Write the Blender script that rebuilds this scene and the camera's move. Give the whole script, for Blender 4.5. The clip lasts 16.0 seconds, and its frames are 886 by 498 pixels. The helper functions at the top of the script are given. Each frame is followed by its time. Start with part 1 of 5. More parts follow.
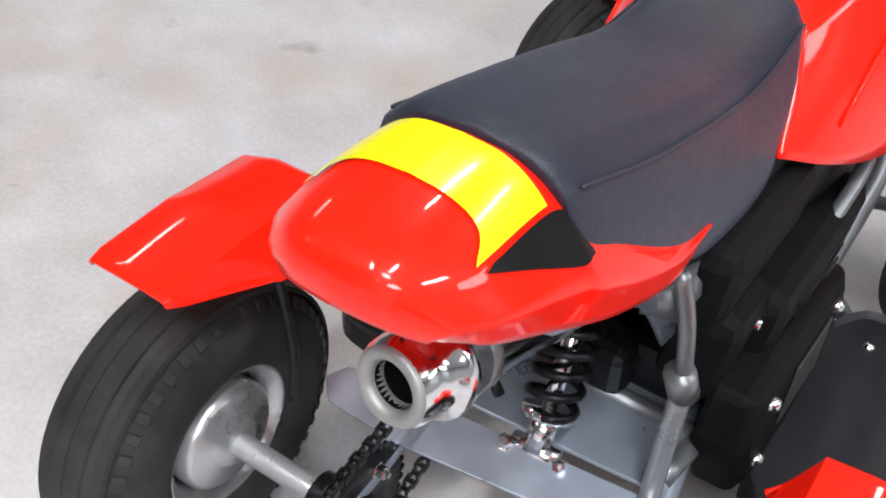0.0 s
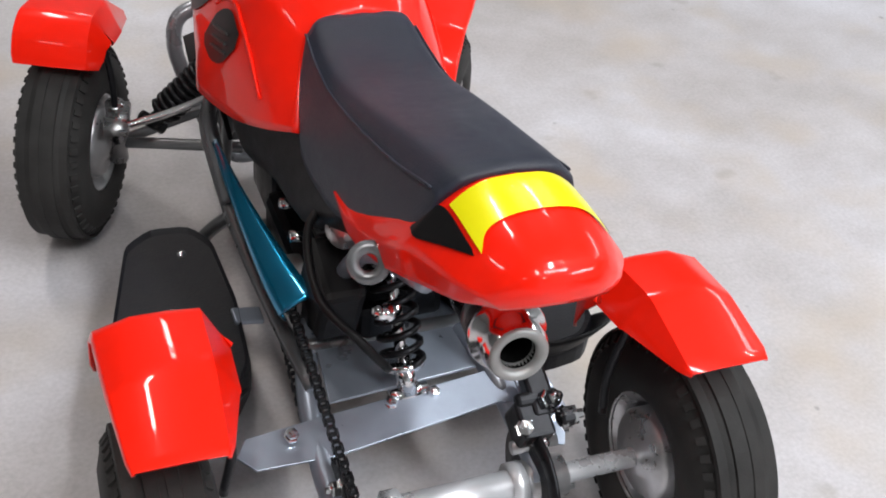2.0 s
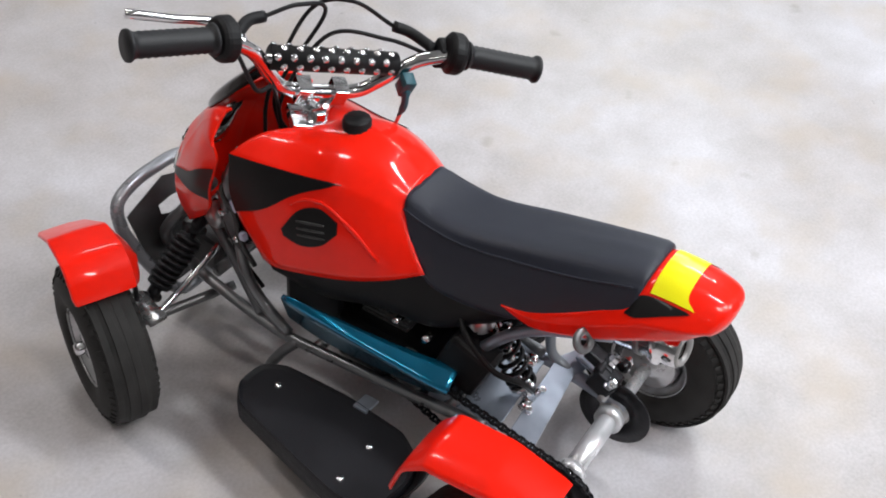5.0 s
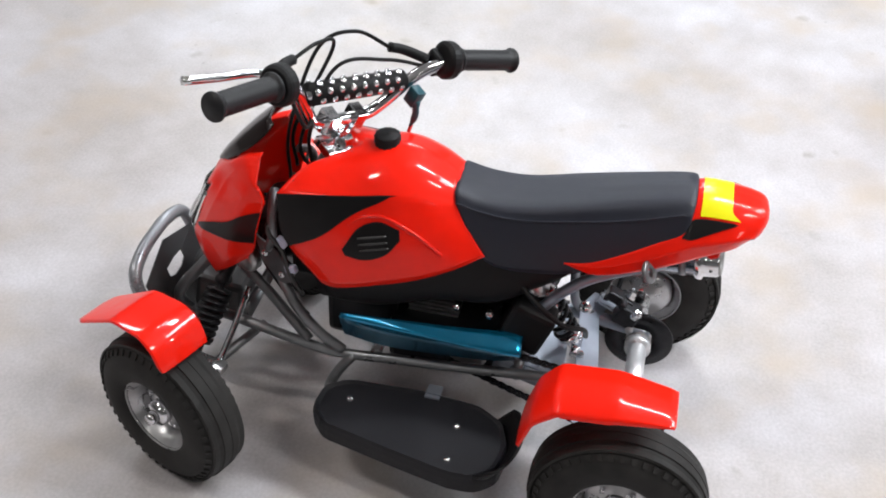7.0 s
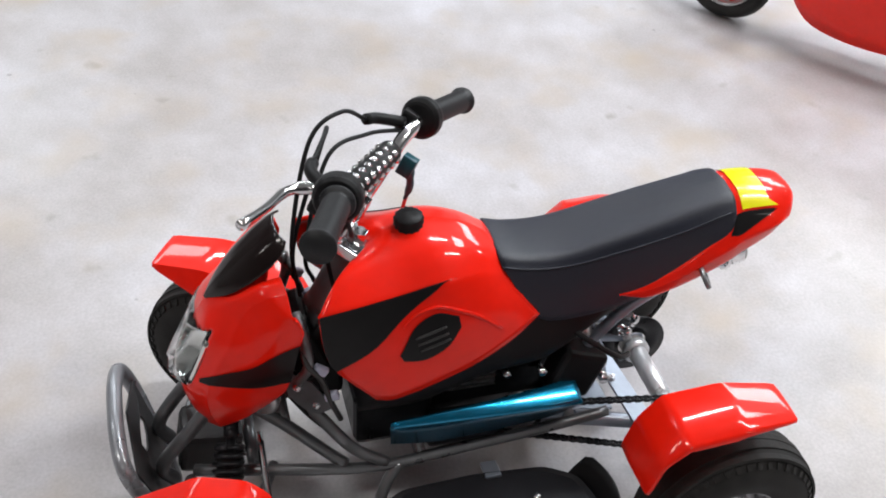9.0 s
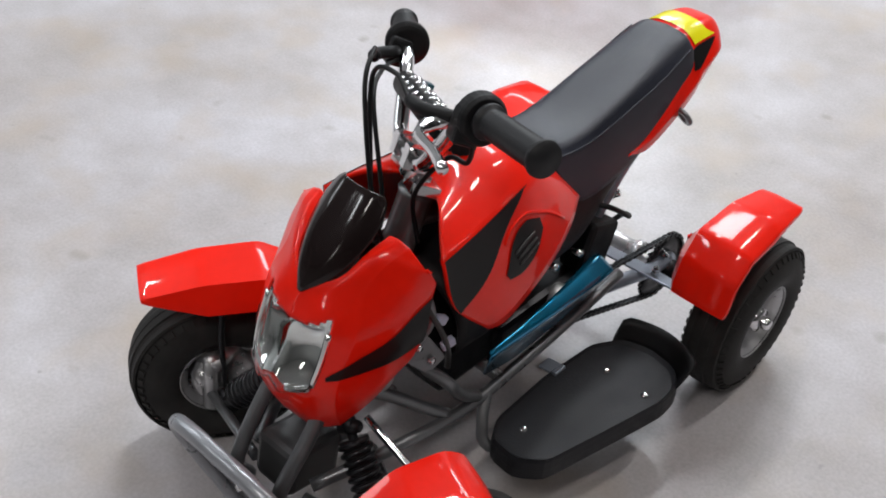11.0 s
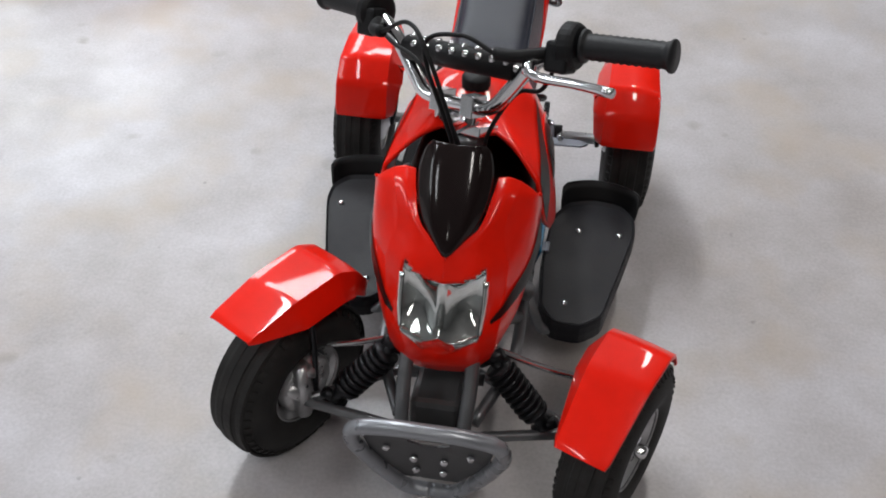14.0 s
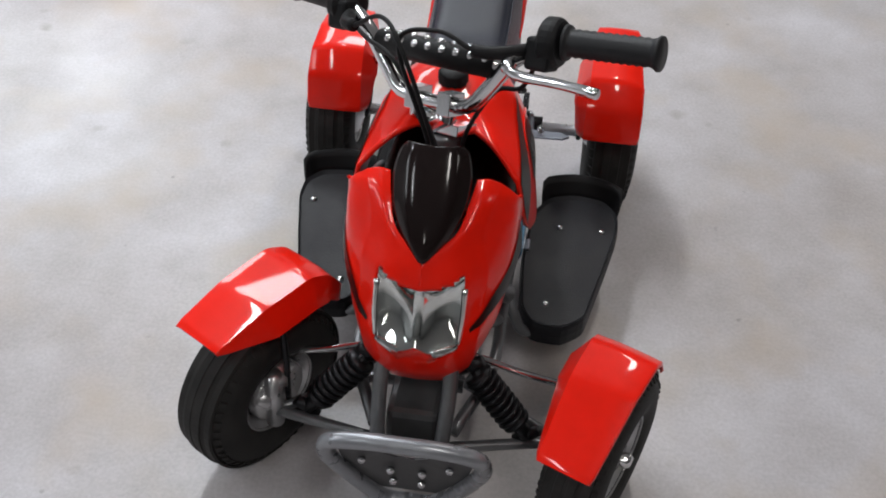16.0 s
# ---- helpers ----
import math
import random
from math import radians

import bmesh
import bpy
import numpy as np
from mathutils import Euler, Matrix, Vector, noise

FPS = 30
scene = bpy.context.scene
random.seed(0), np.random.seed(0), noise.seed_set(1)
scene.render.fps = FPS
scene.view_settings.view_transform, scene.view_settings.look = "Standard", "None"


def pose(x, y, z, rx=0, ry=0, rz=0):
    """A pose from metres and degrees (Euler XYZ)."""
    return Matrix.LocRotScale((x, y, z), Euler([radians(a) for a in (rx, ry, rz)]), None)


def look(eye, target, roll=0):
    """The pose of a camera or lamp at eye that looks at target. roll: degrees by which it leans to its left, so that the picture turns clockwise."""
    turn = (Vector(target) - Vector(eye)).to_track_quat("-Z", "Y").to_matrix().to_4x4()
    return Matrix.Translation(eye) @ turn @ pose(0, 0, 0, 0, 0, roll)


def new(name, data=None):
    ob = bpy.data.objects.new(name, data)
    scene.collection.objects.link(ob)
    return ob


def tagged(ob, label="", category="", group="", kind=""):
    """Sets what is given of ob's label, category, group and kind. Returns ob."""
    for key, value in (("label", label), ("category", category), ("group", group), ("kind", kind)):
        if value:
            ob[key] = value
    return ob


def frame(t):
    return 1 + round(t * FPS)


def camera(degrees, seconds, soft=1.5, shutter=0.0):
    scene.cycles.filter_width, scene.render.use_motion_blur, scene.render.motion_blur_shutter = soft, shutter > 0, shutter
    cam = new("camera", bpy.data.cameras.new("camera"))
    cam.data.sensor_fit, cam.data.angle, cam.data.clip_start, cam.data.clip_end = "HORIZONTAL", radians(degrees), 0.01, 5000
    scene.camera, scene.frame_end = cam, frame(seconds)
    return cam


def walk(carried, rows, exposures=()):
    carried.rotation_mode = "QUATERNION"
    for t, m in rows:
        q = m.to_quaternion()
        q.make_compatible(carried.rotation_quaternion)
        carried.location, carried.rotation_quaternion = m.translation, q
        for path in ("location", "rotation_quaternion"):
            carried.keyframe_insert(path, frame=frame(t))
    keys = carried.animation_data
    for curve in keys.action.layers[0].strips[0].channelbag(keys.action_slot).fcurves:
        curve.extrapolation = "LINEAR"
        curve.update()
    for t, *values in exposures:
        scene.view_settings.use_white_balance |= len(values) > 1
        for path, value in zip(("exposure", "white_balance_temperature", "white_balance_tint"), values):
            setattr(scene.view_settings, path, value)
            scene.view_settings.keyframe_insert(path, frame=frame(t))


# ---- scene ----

cam = camera(44.1, 16.0, soft=1.9)
PATH = [  # seconds, eye, target, roll
    (0.0, (0.226, -0.748, 0.818), (-0.596, 0.578, -0.433), 4.4),
    (0.5, (0.088, -0.899, 0.872), (-0.325, 0.641, -0.336), 5.9),
    (1.0, (-0.047, -0.968, 0.902), (-0.086, 0.601, -0.338), 6.6),
    (1.5, (-0.176, -0.943, 0.914), (0.179, 0.535, -0.386), 5.0),
    (2.0, (-0.317, -0.952, 0.96), (0.353, 0.497, -0.244), 6.9),
    (2.5, (-0.475, -0.938, 1.035), (0.482, 0.382, -0.124), 6.3),
    (3.0, (-0.59, -0.936, 1.136), (0.456, 0.315, -0.021), 5.7),
    (3.5, (-0.648, -0.878, 1.238), (0.368, 0.233, -0.079), 5.8),
    (4.0, (-0.745, -0.798, 1.31), (0.365, 0.213, -0.012), 6.2),
    (4.5, (-0.882, -0.716, 1.359), (0.389, 0.116, 0.058), 5.8),
    (5.0, (-1.041, -0.641, 1.414), (0.277, 0.106, 0.108), 5.7),
    (5.2, (-1.078, -0.624, 1.429), (0.254, 0.088, 0.118), 5.6),
    (7.3, (-1.4, -0.168, 1.465), (0.152, 0.053, 0.223), 3.4),
    (7.5, (-1.409, -0.1, 1.47), (0.154, 0.06, 0.232), 4.0),
    (8.0, (-1.353, 0.028, 1.454), (0.228, 0.058, 0.229), 3.4),
    (8.2, (-1.317, 0.099, 1.449), (0.265, 0.036, 0.227), 3.2),
    (10.3, (-0.929, 0.796, 1.358), (0.338, -0.104, 0.100), 4.8),
    (10.5, (-0.905, 0.831, 1.341), (0.338, -0.112, 0.089), 4.4),
    (11.0, (-0.785, 1.02, 1.32), (0.246, -0.147, 0.066), 3.2),
    (11.5, (-0.671, 1.172, 1.326), (0.156, -0.087, 0.01), 2.2),
    (12.0, (-0.47, 1.231, 1.297), (0.087, -0.119, -0.07), 4.2),
    (12.5, (-0.338, 1.314, 1.3), (0.036, -0.119, -0.044), 3.9),
    (13.0, (-0.183, 1.381, 1.292), (0.047, -0.119, -0.01), 2.0),
    (13.5, (-0.131, 1.388, 1.345), (0.015, -0.171, 0.102), 2.8),
    (14.0, (-0.132, 1.42, 1.418), (0.059, -0.037, 0.061), 1.9),
    (14.5, (-0.157, 1.407, 1.498), (-0.007, -0.073, 0.162), 1.1),
    (15.0, (-0.165, 1.422, 1.512), (-0.023, -0.018, 0.131), 0.9),
    (15.5, (-0.144, 1.405, 1.481), (0.02, -0.035, 0.103), -0.2),
    (16.0, (-0.124, 1.348, 1.401), (0.023, -0.086, 0.014), 2.7),
]
walk(cam, [(t, look(eye, target, roll)) for t, eye, target, roll in PATH],
     exposures=[(0.0, 0.74), (1.0, 0.68), (2.0, 0.46), (3.5, 0.42), (4.5, 0.42), (5.0, 0.38), (7.5, 0.62), (8.2, 0.56), (10.5, 0.10), (12.0, 0.12), (13.0, 0.16), (14.0, -0.04), (16.0, -0.08)])


# ---- light: fluorescent fittings under the hall ceiling, dim grey surroundings ----
world = bpy.data.worlds.new("hall_air")
scene.world = world
world.use_nodes = True
world.node_tree.nodes["Background"].inputs[0].default_value = (0.80, 0.82, 0.86, 1)
world.node_tree.nodes["Background"].inputs[1].default_value = 0.15

CEILING = 4.0
FLOOR = -0.007


# ---- materials ----
def material(name, base, rough=0.5, metal=0.0, coat=0.0, grain=0.0, grain_scale=40.0, bump=0.0, bump_scale=200.0,
             rough_var=0.0, tint=None, spec=0.5):
    m = bpy.data.materials.new(name)
    m.use_nodes = True
    nt = m.node_tree
    b = nt.nodes["Principled BSDF"]
    b.inputs["Base Color"].default_value = (*base, 1)
    b.inputs["Roughness"].default_value = rough
    b.inputs["Metallic"].default_value = metal
    b.inputs["Coat Weight"].default_value = coat
    b.inputs["Coat Roughness"].default_value = 0.04
    b.inputs["Specular IOR Level"].default_value = spec
    tc = nt.nodes.new("ShaderNodeTexCoord")
    if grain > 0:
        n1 = nt.nodes.new("ShaderNodeTexNoise")
        n1.inputs["Scale"].default_value = grain_scale
        n1.inputs["Detail"].default_value = 6
        n2 = nt.nodes.new("ShaderNodeTexNoise")
        n2.inputs["Scale"].default_value = grain_scale * 0.15
        n2.inputs["Detail"].default_value = 3
        for n in (n1, n2):
            nt.links.new(tc.outputs["Object"], n.inputs["Vector"])
        add = nt.nodes.new("ShaderNodeMath")
        add.operation = "ADD"
        nt.links.new(n1.outputs["Fac"], add.inputs[0])
        nt.links.new(n2.outputs["Fac"], add.inputs[1])
        ramp = nt.nodes.new("ShaderNodeValToRGB")
        lo = tint or tuple(c * (1 - grain) for c in base)
        hi = tuple(min(1, c * (1 + grain)) for c in base)
        ramp.color_ramp.elements[0].position, ramp.color_ramp.elements[0].color = 0.3, (*lo, 1)
        ramp.color_ramp.elements[1].position, ramp.color_ramp.elements[1].color = 0.7, (*hi, 1)
        half = nt.nodes.new("ShaderNodeMath")
        half.operation = "MULTIPLY"
        half.inputs[1].default_value = 0.5
        nt.links.new(add.outputs[0], half.inputs[0])
        nt.links.new(half.outputs[0], ramp.inputs["Fac"])
        nt.links.new(ramp.outputs["Color"], b.inputs["Base Color"])
        if rough_var > 0:
            mr = nt.nodes.new("ShaderNodeMapRange")
            mr.inputs["From Min"].default_value, mr.inputs["From Max"].default_value = 0.3, 0.7
            mr.inputs["To Min"].default_value = max(0.02, rough - rough_var)
            mr.inputs["To Max"].default_value = min(1, rough + rough_var)
            nt.links.new(half.outputs[0], mr.inputs["Value"])
            nt.links.new(mr.outputs["Result"], b.inputs["Roughness"])
    if bump > 0:
        n3 = nt.nodes.new("ShaderNodeTexNoise")
        n3.inputs["Scale"].default_value = bump_scale
        n3.inputs["Detail"].default_value = 4
        nt.links.new(tc.outputs["Object"], n3.inputs["Vector"])
        bp = nt.nodes.new("ShaderNodeBump")
        bp.inputs["Strength"].default_value = bump
        bp.inputs["Distance"].default_value = 0.002
        nt.links.new(n3.outputs["Fac"], bp.inputs["Height"])
        nt.links.new(bp.outputs["Normal"], b.inputs["Normal"])
    return m


RED = material("red_gloss_plastic", (0.93, 0.013, 0.003), 0.36, coat=0.6, grain=0.05, grain_scale=60, rough_var=0.06, bump=0.02, bump_scale=60, spec=0.1)
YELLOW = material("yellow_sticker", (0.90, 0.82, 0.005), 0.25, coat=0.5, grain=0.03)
BLACK_GLOSS = material("black_sticker", (0.007, 0.0065, 0.007), 0.38, spec=0.2, coat=0.08, grain=0.2)
SMOKED = material("smoked_plastic", (0.013, 0.008, 0.008), 0.12, spec=0.4, grain=0.3, grain_scale=20)
# Bluish base and sheen tint stand in for cool light reflected off the seat.
VINYL = material("black_seat_vinyl", (0.0120, 0.0142, 0.0255), 0.42, spec=0.45, grain=0.15, grain_scale=120, rough_var=0.08, bump=0.35, bump_scale=700)
vinyl_shader = VINYL.node_tree.nodes["Principled BSDF"]
vinyl_shader.inputs["Sheen Weight"].default_value = 0.09
vinyl_shader.inputs["Sheen Roughness"].default_value = 0.45
vinyl_shader.inputs["Sheen Tint"].default_value = (0.72, 0.78, 1.0, 1)
BLACK_PLASTIC = material("black_matt_plastic", (0.006, 0.0058, 0.0068), 0.5, spec=0.25, grain=0.25, grain_scale=50, rough_var=0.1, bump=0.15, bump_scale=400)
RUBBER = material("tyre_rubber", (0.021, 0.020, 0.0195), 0.66, spec=0.22, tint=(0.006, 0.0058, 0.0058), grain=1.0, grain_scale=26, rough_var=0.12, bump=0.2, bump_scale=500)
FOOT_PLASTIC = material("worn_black_footboard", (0.010, 0.010, 0.0132), 0.55, spec=0.32, grain=0.3, grain_scale=60, rough_var=0.12, bump=0.25, bump_scale=300)
GRIP = material("grip_rubber", (0.009, 0.009, 0.011), 0.5, spec=0.4, grain=0.2, grain_scale=80, bump=0.2, bump_scale=600)
CHROME = material("chrome", (0.78, 0.78, 0.80), 0.13, metal=1.0, grain=0.06, grain_scale=60, rough_var=0.07)
STEEL = material("grey_painted_steel", (0.19, 0.195, 0.205), 0.34, metal=0.65, grain=0.2, grain_scale=40, rough_var=0.12, bump=0.05)
ZINC = material("pale_zinc_steel", (0.31, 0.345, 0.41), 0.34, metal=0.6, grain=0.14, grain_scale=35, rough_var=0.12)
ALLOY = material("cast_alloy", (0.50, 0.50, 0.51), 0.32, metal=0.85, grain=0.2, grain_scale=60, rough_var=0.12, bump=0.1)
DARK_METAL = material("dark_oily_metal", (0.022, 0.022, 0.025), 0.38, metal=0.7, grain=0.4, grain_scale=70, rough_var=0.15, bump=0.1)
BLUE = material("blue_anodised_plate", (0.005, 0.26, 0.48), 0.22, metal=0.8, coat=0.9, grain=0.12, grain_scale=30, rough_var=0.06)
LENS_CHROME = material("lamp_reflector", (0.88, 0.90, 0.89), 0.09, metal=1.0, grain=0.1)
WHITE_PAINT = material("white_paint", (0.72, 0.72, 0.70), 0.6, grain=0.05, grain_scale=3)
# For the unseen walls and ceiling; dark enough to hold down bounced light.
HALL_PAINT = material("grey_hall_paint", (0.32, 0.32, 0.315), 0.75, grain=0.08, grain_scale=3)
END_ALLOY = material("rough_pale_alloy", (0.34, 0.34, 0.335), 0.5, metal=0.6, grain=0.12, grain_scale=90, rough_var=0.1, bump=0.1)
# Duller and darker than the black plastic, for the engine's casings.
DULL_BLACK = material("dull_black_paint", (0.004, 0.004, 0.0046), 0.62, spec=0.12, grain=0.4, grain_scale=40, rough_var=0.12, bump=0.15)
# Near-black for the inside of the tail pipe, almost without gloss.
BORE_BLACK = material("bore_black", (0.003, 0.003, 0.003), 0.9, spec=0.05, grain=0.3)
PALE_PLASTIC = material("pale_blue_plastic", (0.50, 0.52, 0.66), 0.4, grain=0.05)
BRIGHT_STEEL = material("bright_steel", (0.78, 0.79, 0.82), 0.30, metal=0.6, grain=0.1, grain_scale=50, rough_var=0.1)
BUMPER = material("silver_grey_paint", (0.30, 0.31, 0.335), 0.3, metal=0.5, grain=0.12, grain_scale=40, rough_var=0.08)
VENT_GREY = material("dark_grey_plastic", (0.035, 0.034, 0.034), 0.4, grain=0.2)
PLATE_GREY = material("dull_grey_steel", (0.085, 0.085, 0.088), 0.42, metal=0.5, grain=0.25, grain_scale=30, rough_var=0.12)
TEAL = material("teal_plastic", (0.01, 0.075, 0.10), 0.35)
STRAP = material("red_strap", (0.6, 0.06, 0.05), 0.6)


def glass_material():
    m = bpy.data.materials.new("clear_lamp_glass")
    m.use_nodes = True
    b = m.node_tree.nodes["Principled BSDF"]
    b.inputs["Base Color"].default_value = (0.97, 0.98, 0.98, 1)
    b.inputs["Transmission Weight"].default_value = 1.0
    b.inputs["Roughness"].default_value = 0.10
    b.inputs["IOR"].default_value = 1.2
    return m


GLASS = glass_material()


def concrete_material():
    m = bpy.data.materials.new("sealed_concrete")
    m.use_nodes = True
    nt = m.node_tree
    b = nt.nodes["Principled BSDF"]
    tc = nt.nodes.new("ShaderNodeTexCoord")

    def noise_node(scale, detail, rough=0.55):
        n = nt.nodes.new("ShaderNodeTexNoise")
        n.inputs["Scale"].default_value = scale
        n.inputs["Detail"].default_value = detail
        n.inputs["Roughness"].default_value = rough
        nt.links.new(tc.outputs["Object"], n.inputs["Vector"])
        return n

    def ramp_node(src, p0, c0, p1, c1):
        r = nt.nodes.new("ShaderNodeValToRGB")
        r.color_ramp.elements[0].position, r.color_ramp.elements[0].color = p0, c0
        r.color_ramp.elements[1].position, r.color_ramp.elements[1].color = p1, c1
        nt.links.new(src, r.inputs["Fac"])
        return r

    def mix(kind, fac, a, c):
        x = nt.nodes.new("ShaderNodeMix")
        x.data_type, x.blend_type = "RGBA", kind
        if isinstance(fac, float):
            x.inputs["Factor"].default_value = fac
        else:
            nt.links.new(fac, x.inputs["Factor"])
        for sock, v in ((x.inputs["A"], a), (x.inputs["B"], c)):
            if isinstance(v, tuple):
                sock.default_value = v
            else:
                nt.links.new(v, sock)
        return x.outputs["Result"]

    cloud = ramp_node(noise_node(1.6, 5).outputs["Fac"], 0.32, (0.43, 0.402, 0.395, 1), 0.68, (0.552, 0.545, 0.578, 1))
    patch = ramp_node(noise_node(6.5, 6, 0.65).outputs["Fac"], 0.30, (0.86, 0.84, 0.825, 1), 0.70, (1.045, 1.03, 1.035, 1))
    grit = ramp_node(noise_node(160, 3).outputs["Fac"], 0.3, (0.9, 0.9, 0.9, 1), 0.7, (1.06, 1.06, 1.06, 1))
    c = mix("MULTIPLY", 1.0, cloud.outputs["Color"], patch.outputs["Color"])
    c = mix("MULTIPLY", 1.0, c, grit.outputs["Color"])
    spots = ramp_node(noise_node(11, 2, 0.4).outputs["Fac"], 0.70, (0, 0, 0, 1), 0.82, (0.6, 0.6, 0.6, 1))
    c = mix("MIX", spots.outputs["Color"], c, (0.22, 0.19, 0.16, 1))
    rust = ramp_node(noise_node(4.3, 3, 0.5).outputs["Fac"], 0.50, (0, 0, 0, 1), 0.76, (0.7, 0.7, 0.7, 1))
    c = mix("MIX", rust.outputs["Color"], c, (0.45, 0.375, 0.30, 1))
    scuff = ramp_node(noise_node(34, 2, 0.4).outputs["Fac"], 0.765, (0, 0, 0, 1), 0.83, (0.5, 0.5, 0.5, 1))
    c = mix("MIX", scuff.outputs["Color"], c, (0.15, 0.14, 0.135, 1))
    nt.links.new(c, b.inputs["Base Color"])
    mr = nt.nodes.new("ShaderNodeMapRange")
    mr.inputs["From Min"].default_value, mr.inputs["From Max"].default_value = 0.3, 0.7
    mr.inputs["To Min"].default_value, mr.inputs["To Max"].default_value = 0.28, 0.42
    b.inputs["Specular IOR Level"].default_value = 0.38
    nt.links.new(noise_node(5.0, 5, 0.6).outputs["Fac"], mr.inputs["Value"])
    nt.links.new(mr.outputs["Result"], b.inputs["Roughness"])
    bp = nt.nodes.new("ShaderNodeBump")
    bp.inputs["Strength"].default_value, bp.inputs["Distance"].default_value = 0.12, 0.003
    nt.links.new(noise_node(28, 5).outputs["Fac"], bp.inputs["Height"])
    nt.links.new(bp.outputs["Normal"], b.inputs["Normal"])
    return m


CONCRETE = concrete_material()


# ---- mesh helpers ----
def part(name, bm, mat, parent=None, label="", smooth=True, thick=0.0, bevel=0.0, subdiv=0, offset=-1.0):
    """One mesh object from a bmesh, under a thing or a part."""
    me = bpy.data.meshes.new(name)
    bmesh.ops.recalc_face_normals(bm, faces=bm.faces)
    bm.to_mesh(me)
    bm.free()
    me.materials.append(mat)
    for p in me.polygons:
        p.use_smooth = smooth
    ob = new(name, me)
    if thick:
        s = ob.modifiers.new("thickness", "SOLIDIFY")
        s.thickness, s.offset = thick, offset
    if bevel:
        b = ob.modifiers.new("edges", "BEVEL")
        b.width, b.segments, b.limit_method, b.angle_limit = bevel, 2, "ANGLE", radians(40)
    if subdiv:
        s = ob.modifiers.new("round", "SUBSURF")
        s.levels = s.render_levels = subdiv
    if parent is not None:
        ob.parent = parent
    if label:
        ob["label"] = label
    return ob


def empty(name, m=None):
    ob = new(name)
    ob.empty_display_size = 0.05
    if m is not None:
        ob.matrix_basis = m
    return ob


def catmull(p0, p1, p2, p3, t):
    return 0.5 * ((2 * p1) + (p2 - p0) * t + (2 * p0 - 5 * p1 + 4 * p2 - p3) * t * t + (3 * p1 - p0 - 3 * p2 + p3) * t ** 3)


def along(pts, s):
    """A point on the smooth line through pts, s from 0 to 1."""
    n = len(pts) - 1
    x = min(max(s, 0.0), 1.0) * n
    i = min(int(x), n - 1)
    t = x - i
    a = pts[i - 1] if i > 0 else 2 * pts[0] - pts[1]
    d = pts[i + 2] if i + 2 <= n else 2 * pts[n] - pts[n - 1]
    return catmull(a, pts[i], pts[i + 1], d, t)


def smooth_line(pts, n):
    pts = [Vector(p) for p in pts]
    return [along(pts, i / (n - 1)) for i in range(n)]


def tube(bm, pts, r, n=12, steps=0, caps=True):
    """A round tube along pts; steps > 0 smooths the line. r may be a list of one radius a point."""
    if steps:
        rs = r if isinstance(r, (list, tuple)) else None
        m = len(pts)
        line = smooth_line(pts, steps)
        radii = [rs[min(m - 1, round(i / (steps - 1) * (m - 1)))] if rs else r for i in range(steps)]
    else:
        line = [Vector(p) for p in pts]
        radii = list(r) if isinstance(r, (list, tuple)) else [r] * len(line)
    tang = [(line[min(i + 1, len(line) - 1)] - line[max(i - 1, 0)]).normalized() for i in range(len(line))]
    up = Vector((0, 0, 1)) if abs(tang[0].z) < 0.9 else Vector((1, 0, 0))
    side = tang[0].cross(up).normalized()
    rings = []
    for p, t, rad in zip(line, tang, radii):
        side = (side - t * side.dot(t)).normalized()
        w = t.cross(side)
        rings.append([bm.verts.new(p + rad * (math.cos(a) * side + math.sin(a) * w)) for a in (2 * math.pi * k / n for k in range(n))])
    for a, b in zip(rings, rings[1:]):
        for k in range(n):
            bm.faces.new((a[k], a[(k + 1) % n], b[(k + 1) % n], b[k]))
    if caps:
        bm.faces.new(list(reversed(rings[0])))
        bm.faces.new(rings[-1])
    return bm


def rod(bm, a, b, r, n=14):
    return tube(bm, [a, b], r, n)


def lathe(bm, profile, n=32, m=None, closed=False):
    """Turns a profile of (radius, along x) about the x axis."""
    rings = []
    for r, x in profile:
        if r < 1e-6:
            rings.append([bm.verts.new((x, 0, 0))])
        else:
            rings.append([bm.verts.new((x, r * math.cos(2 * math.pi * k / n), r * math.sin(2 * math.pi * k / n))) for k in range(n)])
    pairs = list(zip(rings, rings[1:])) + ([(rings[-1], rings[0])] if closed else [])
    for a, b in pairs:
        for k in range(n):
            q = [a[k % len(a)], a[(k + 1) % len(a)], b[(k + 1) % len(b)], b[k % len(b)]]
            f = []
            for v in q:
                if v not in f:
                    f.append(v)
            if len(f) > 2:
                bm.faces.new(f)
    if m is not None:
        bmesh.ops.transform(bm, matrix=m, verts=[v for r in rings for v in r])
    return bm


def box(bm, size, m):
    r = bmesh.ops.create_cube(bm, size=1, matrix=m @ Matrix.Diagonal((*size, 1)))
    return r["verts"]


def axis_pose(p, direction):
    """The pose whose x axis points along direction."""
    return Matrix.Translation(p) @ Vector(direction).to_track_quat("X", "Z").to_matrix().to_4x4()


def V(x, y, z):
    return Vector((x, y, z))


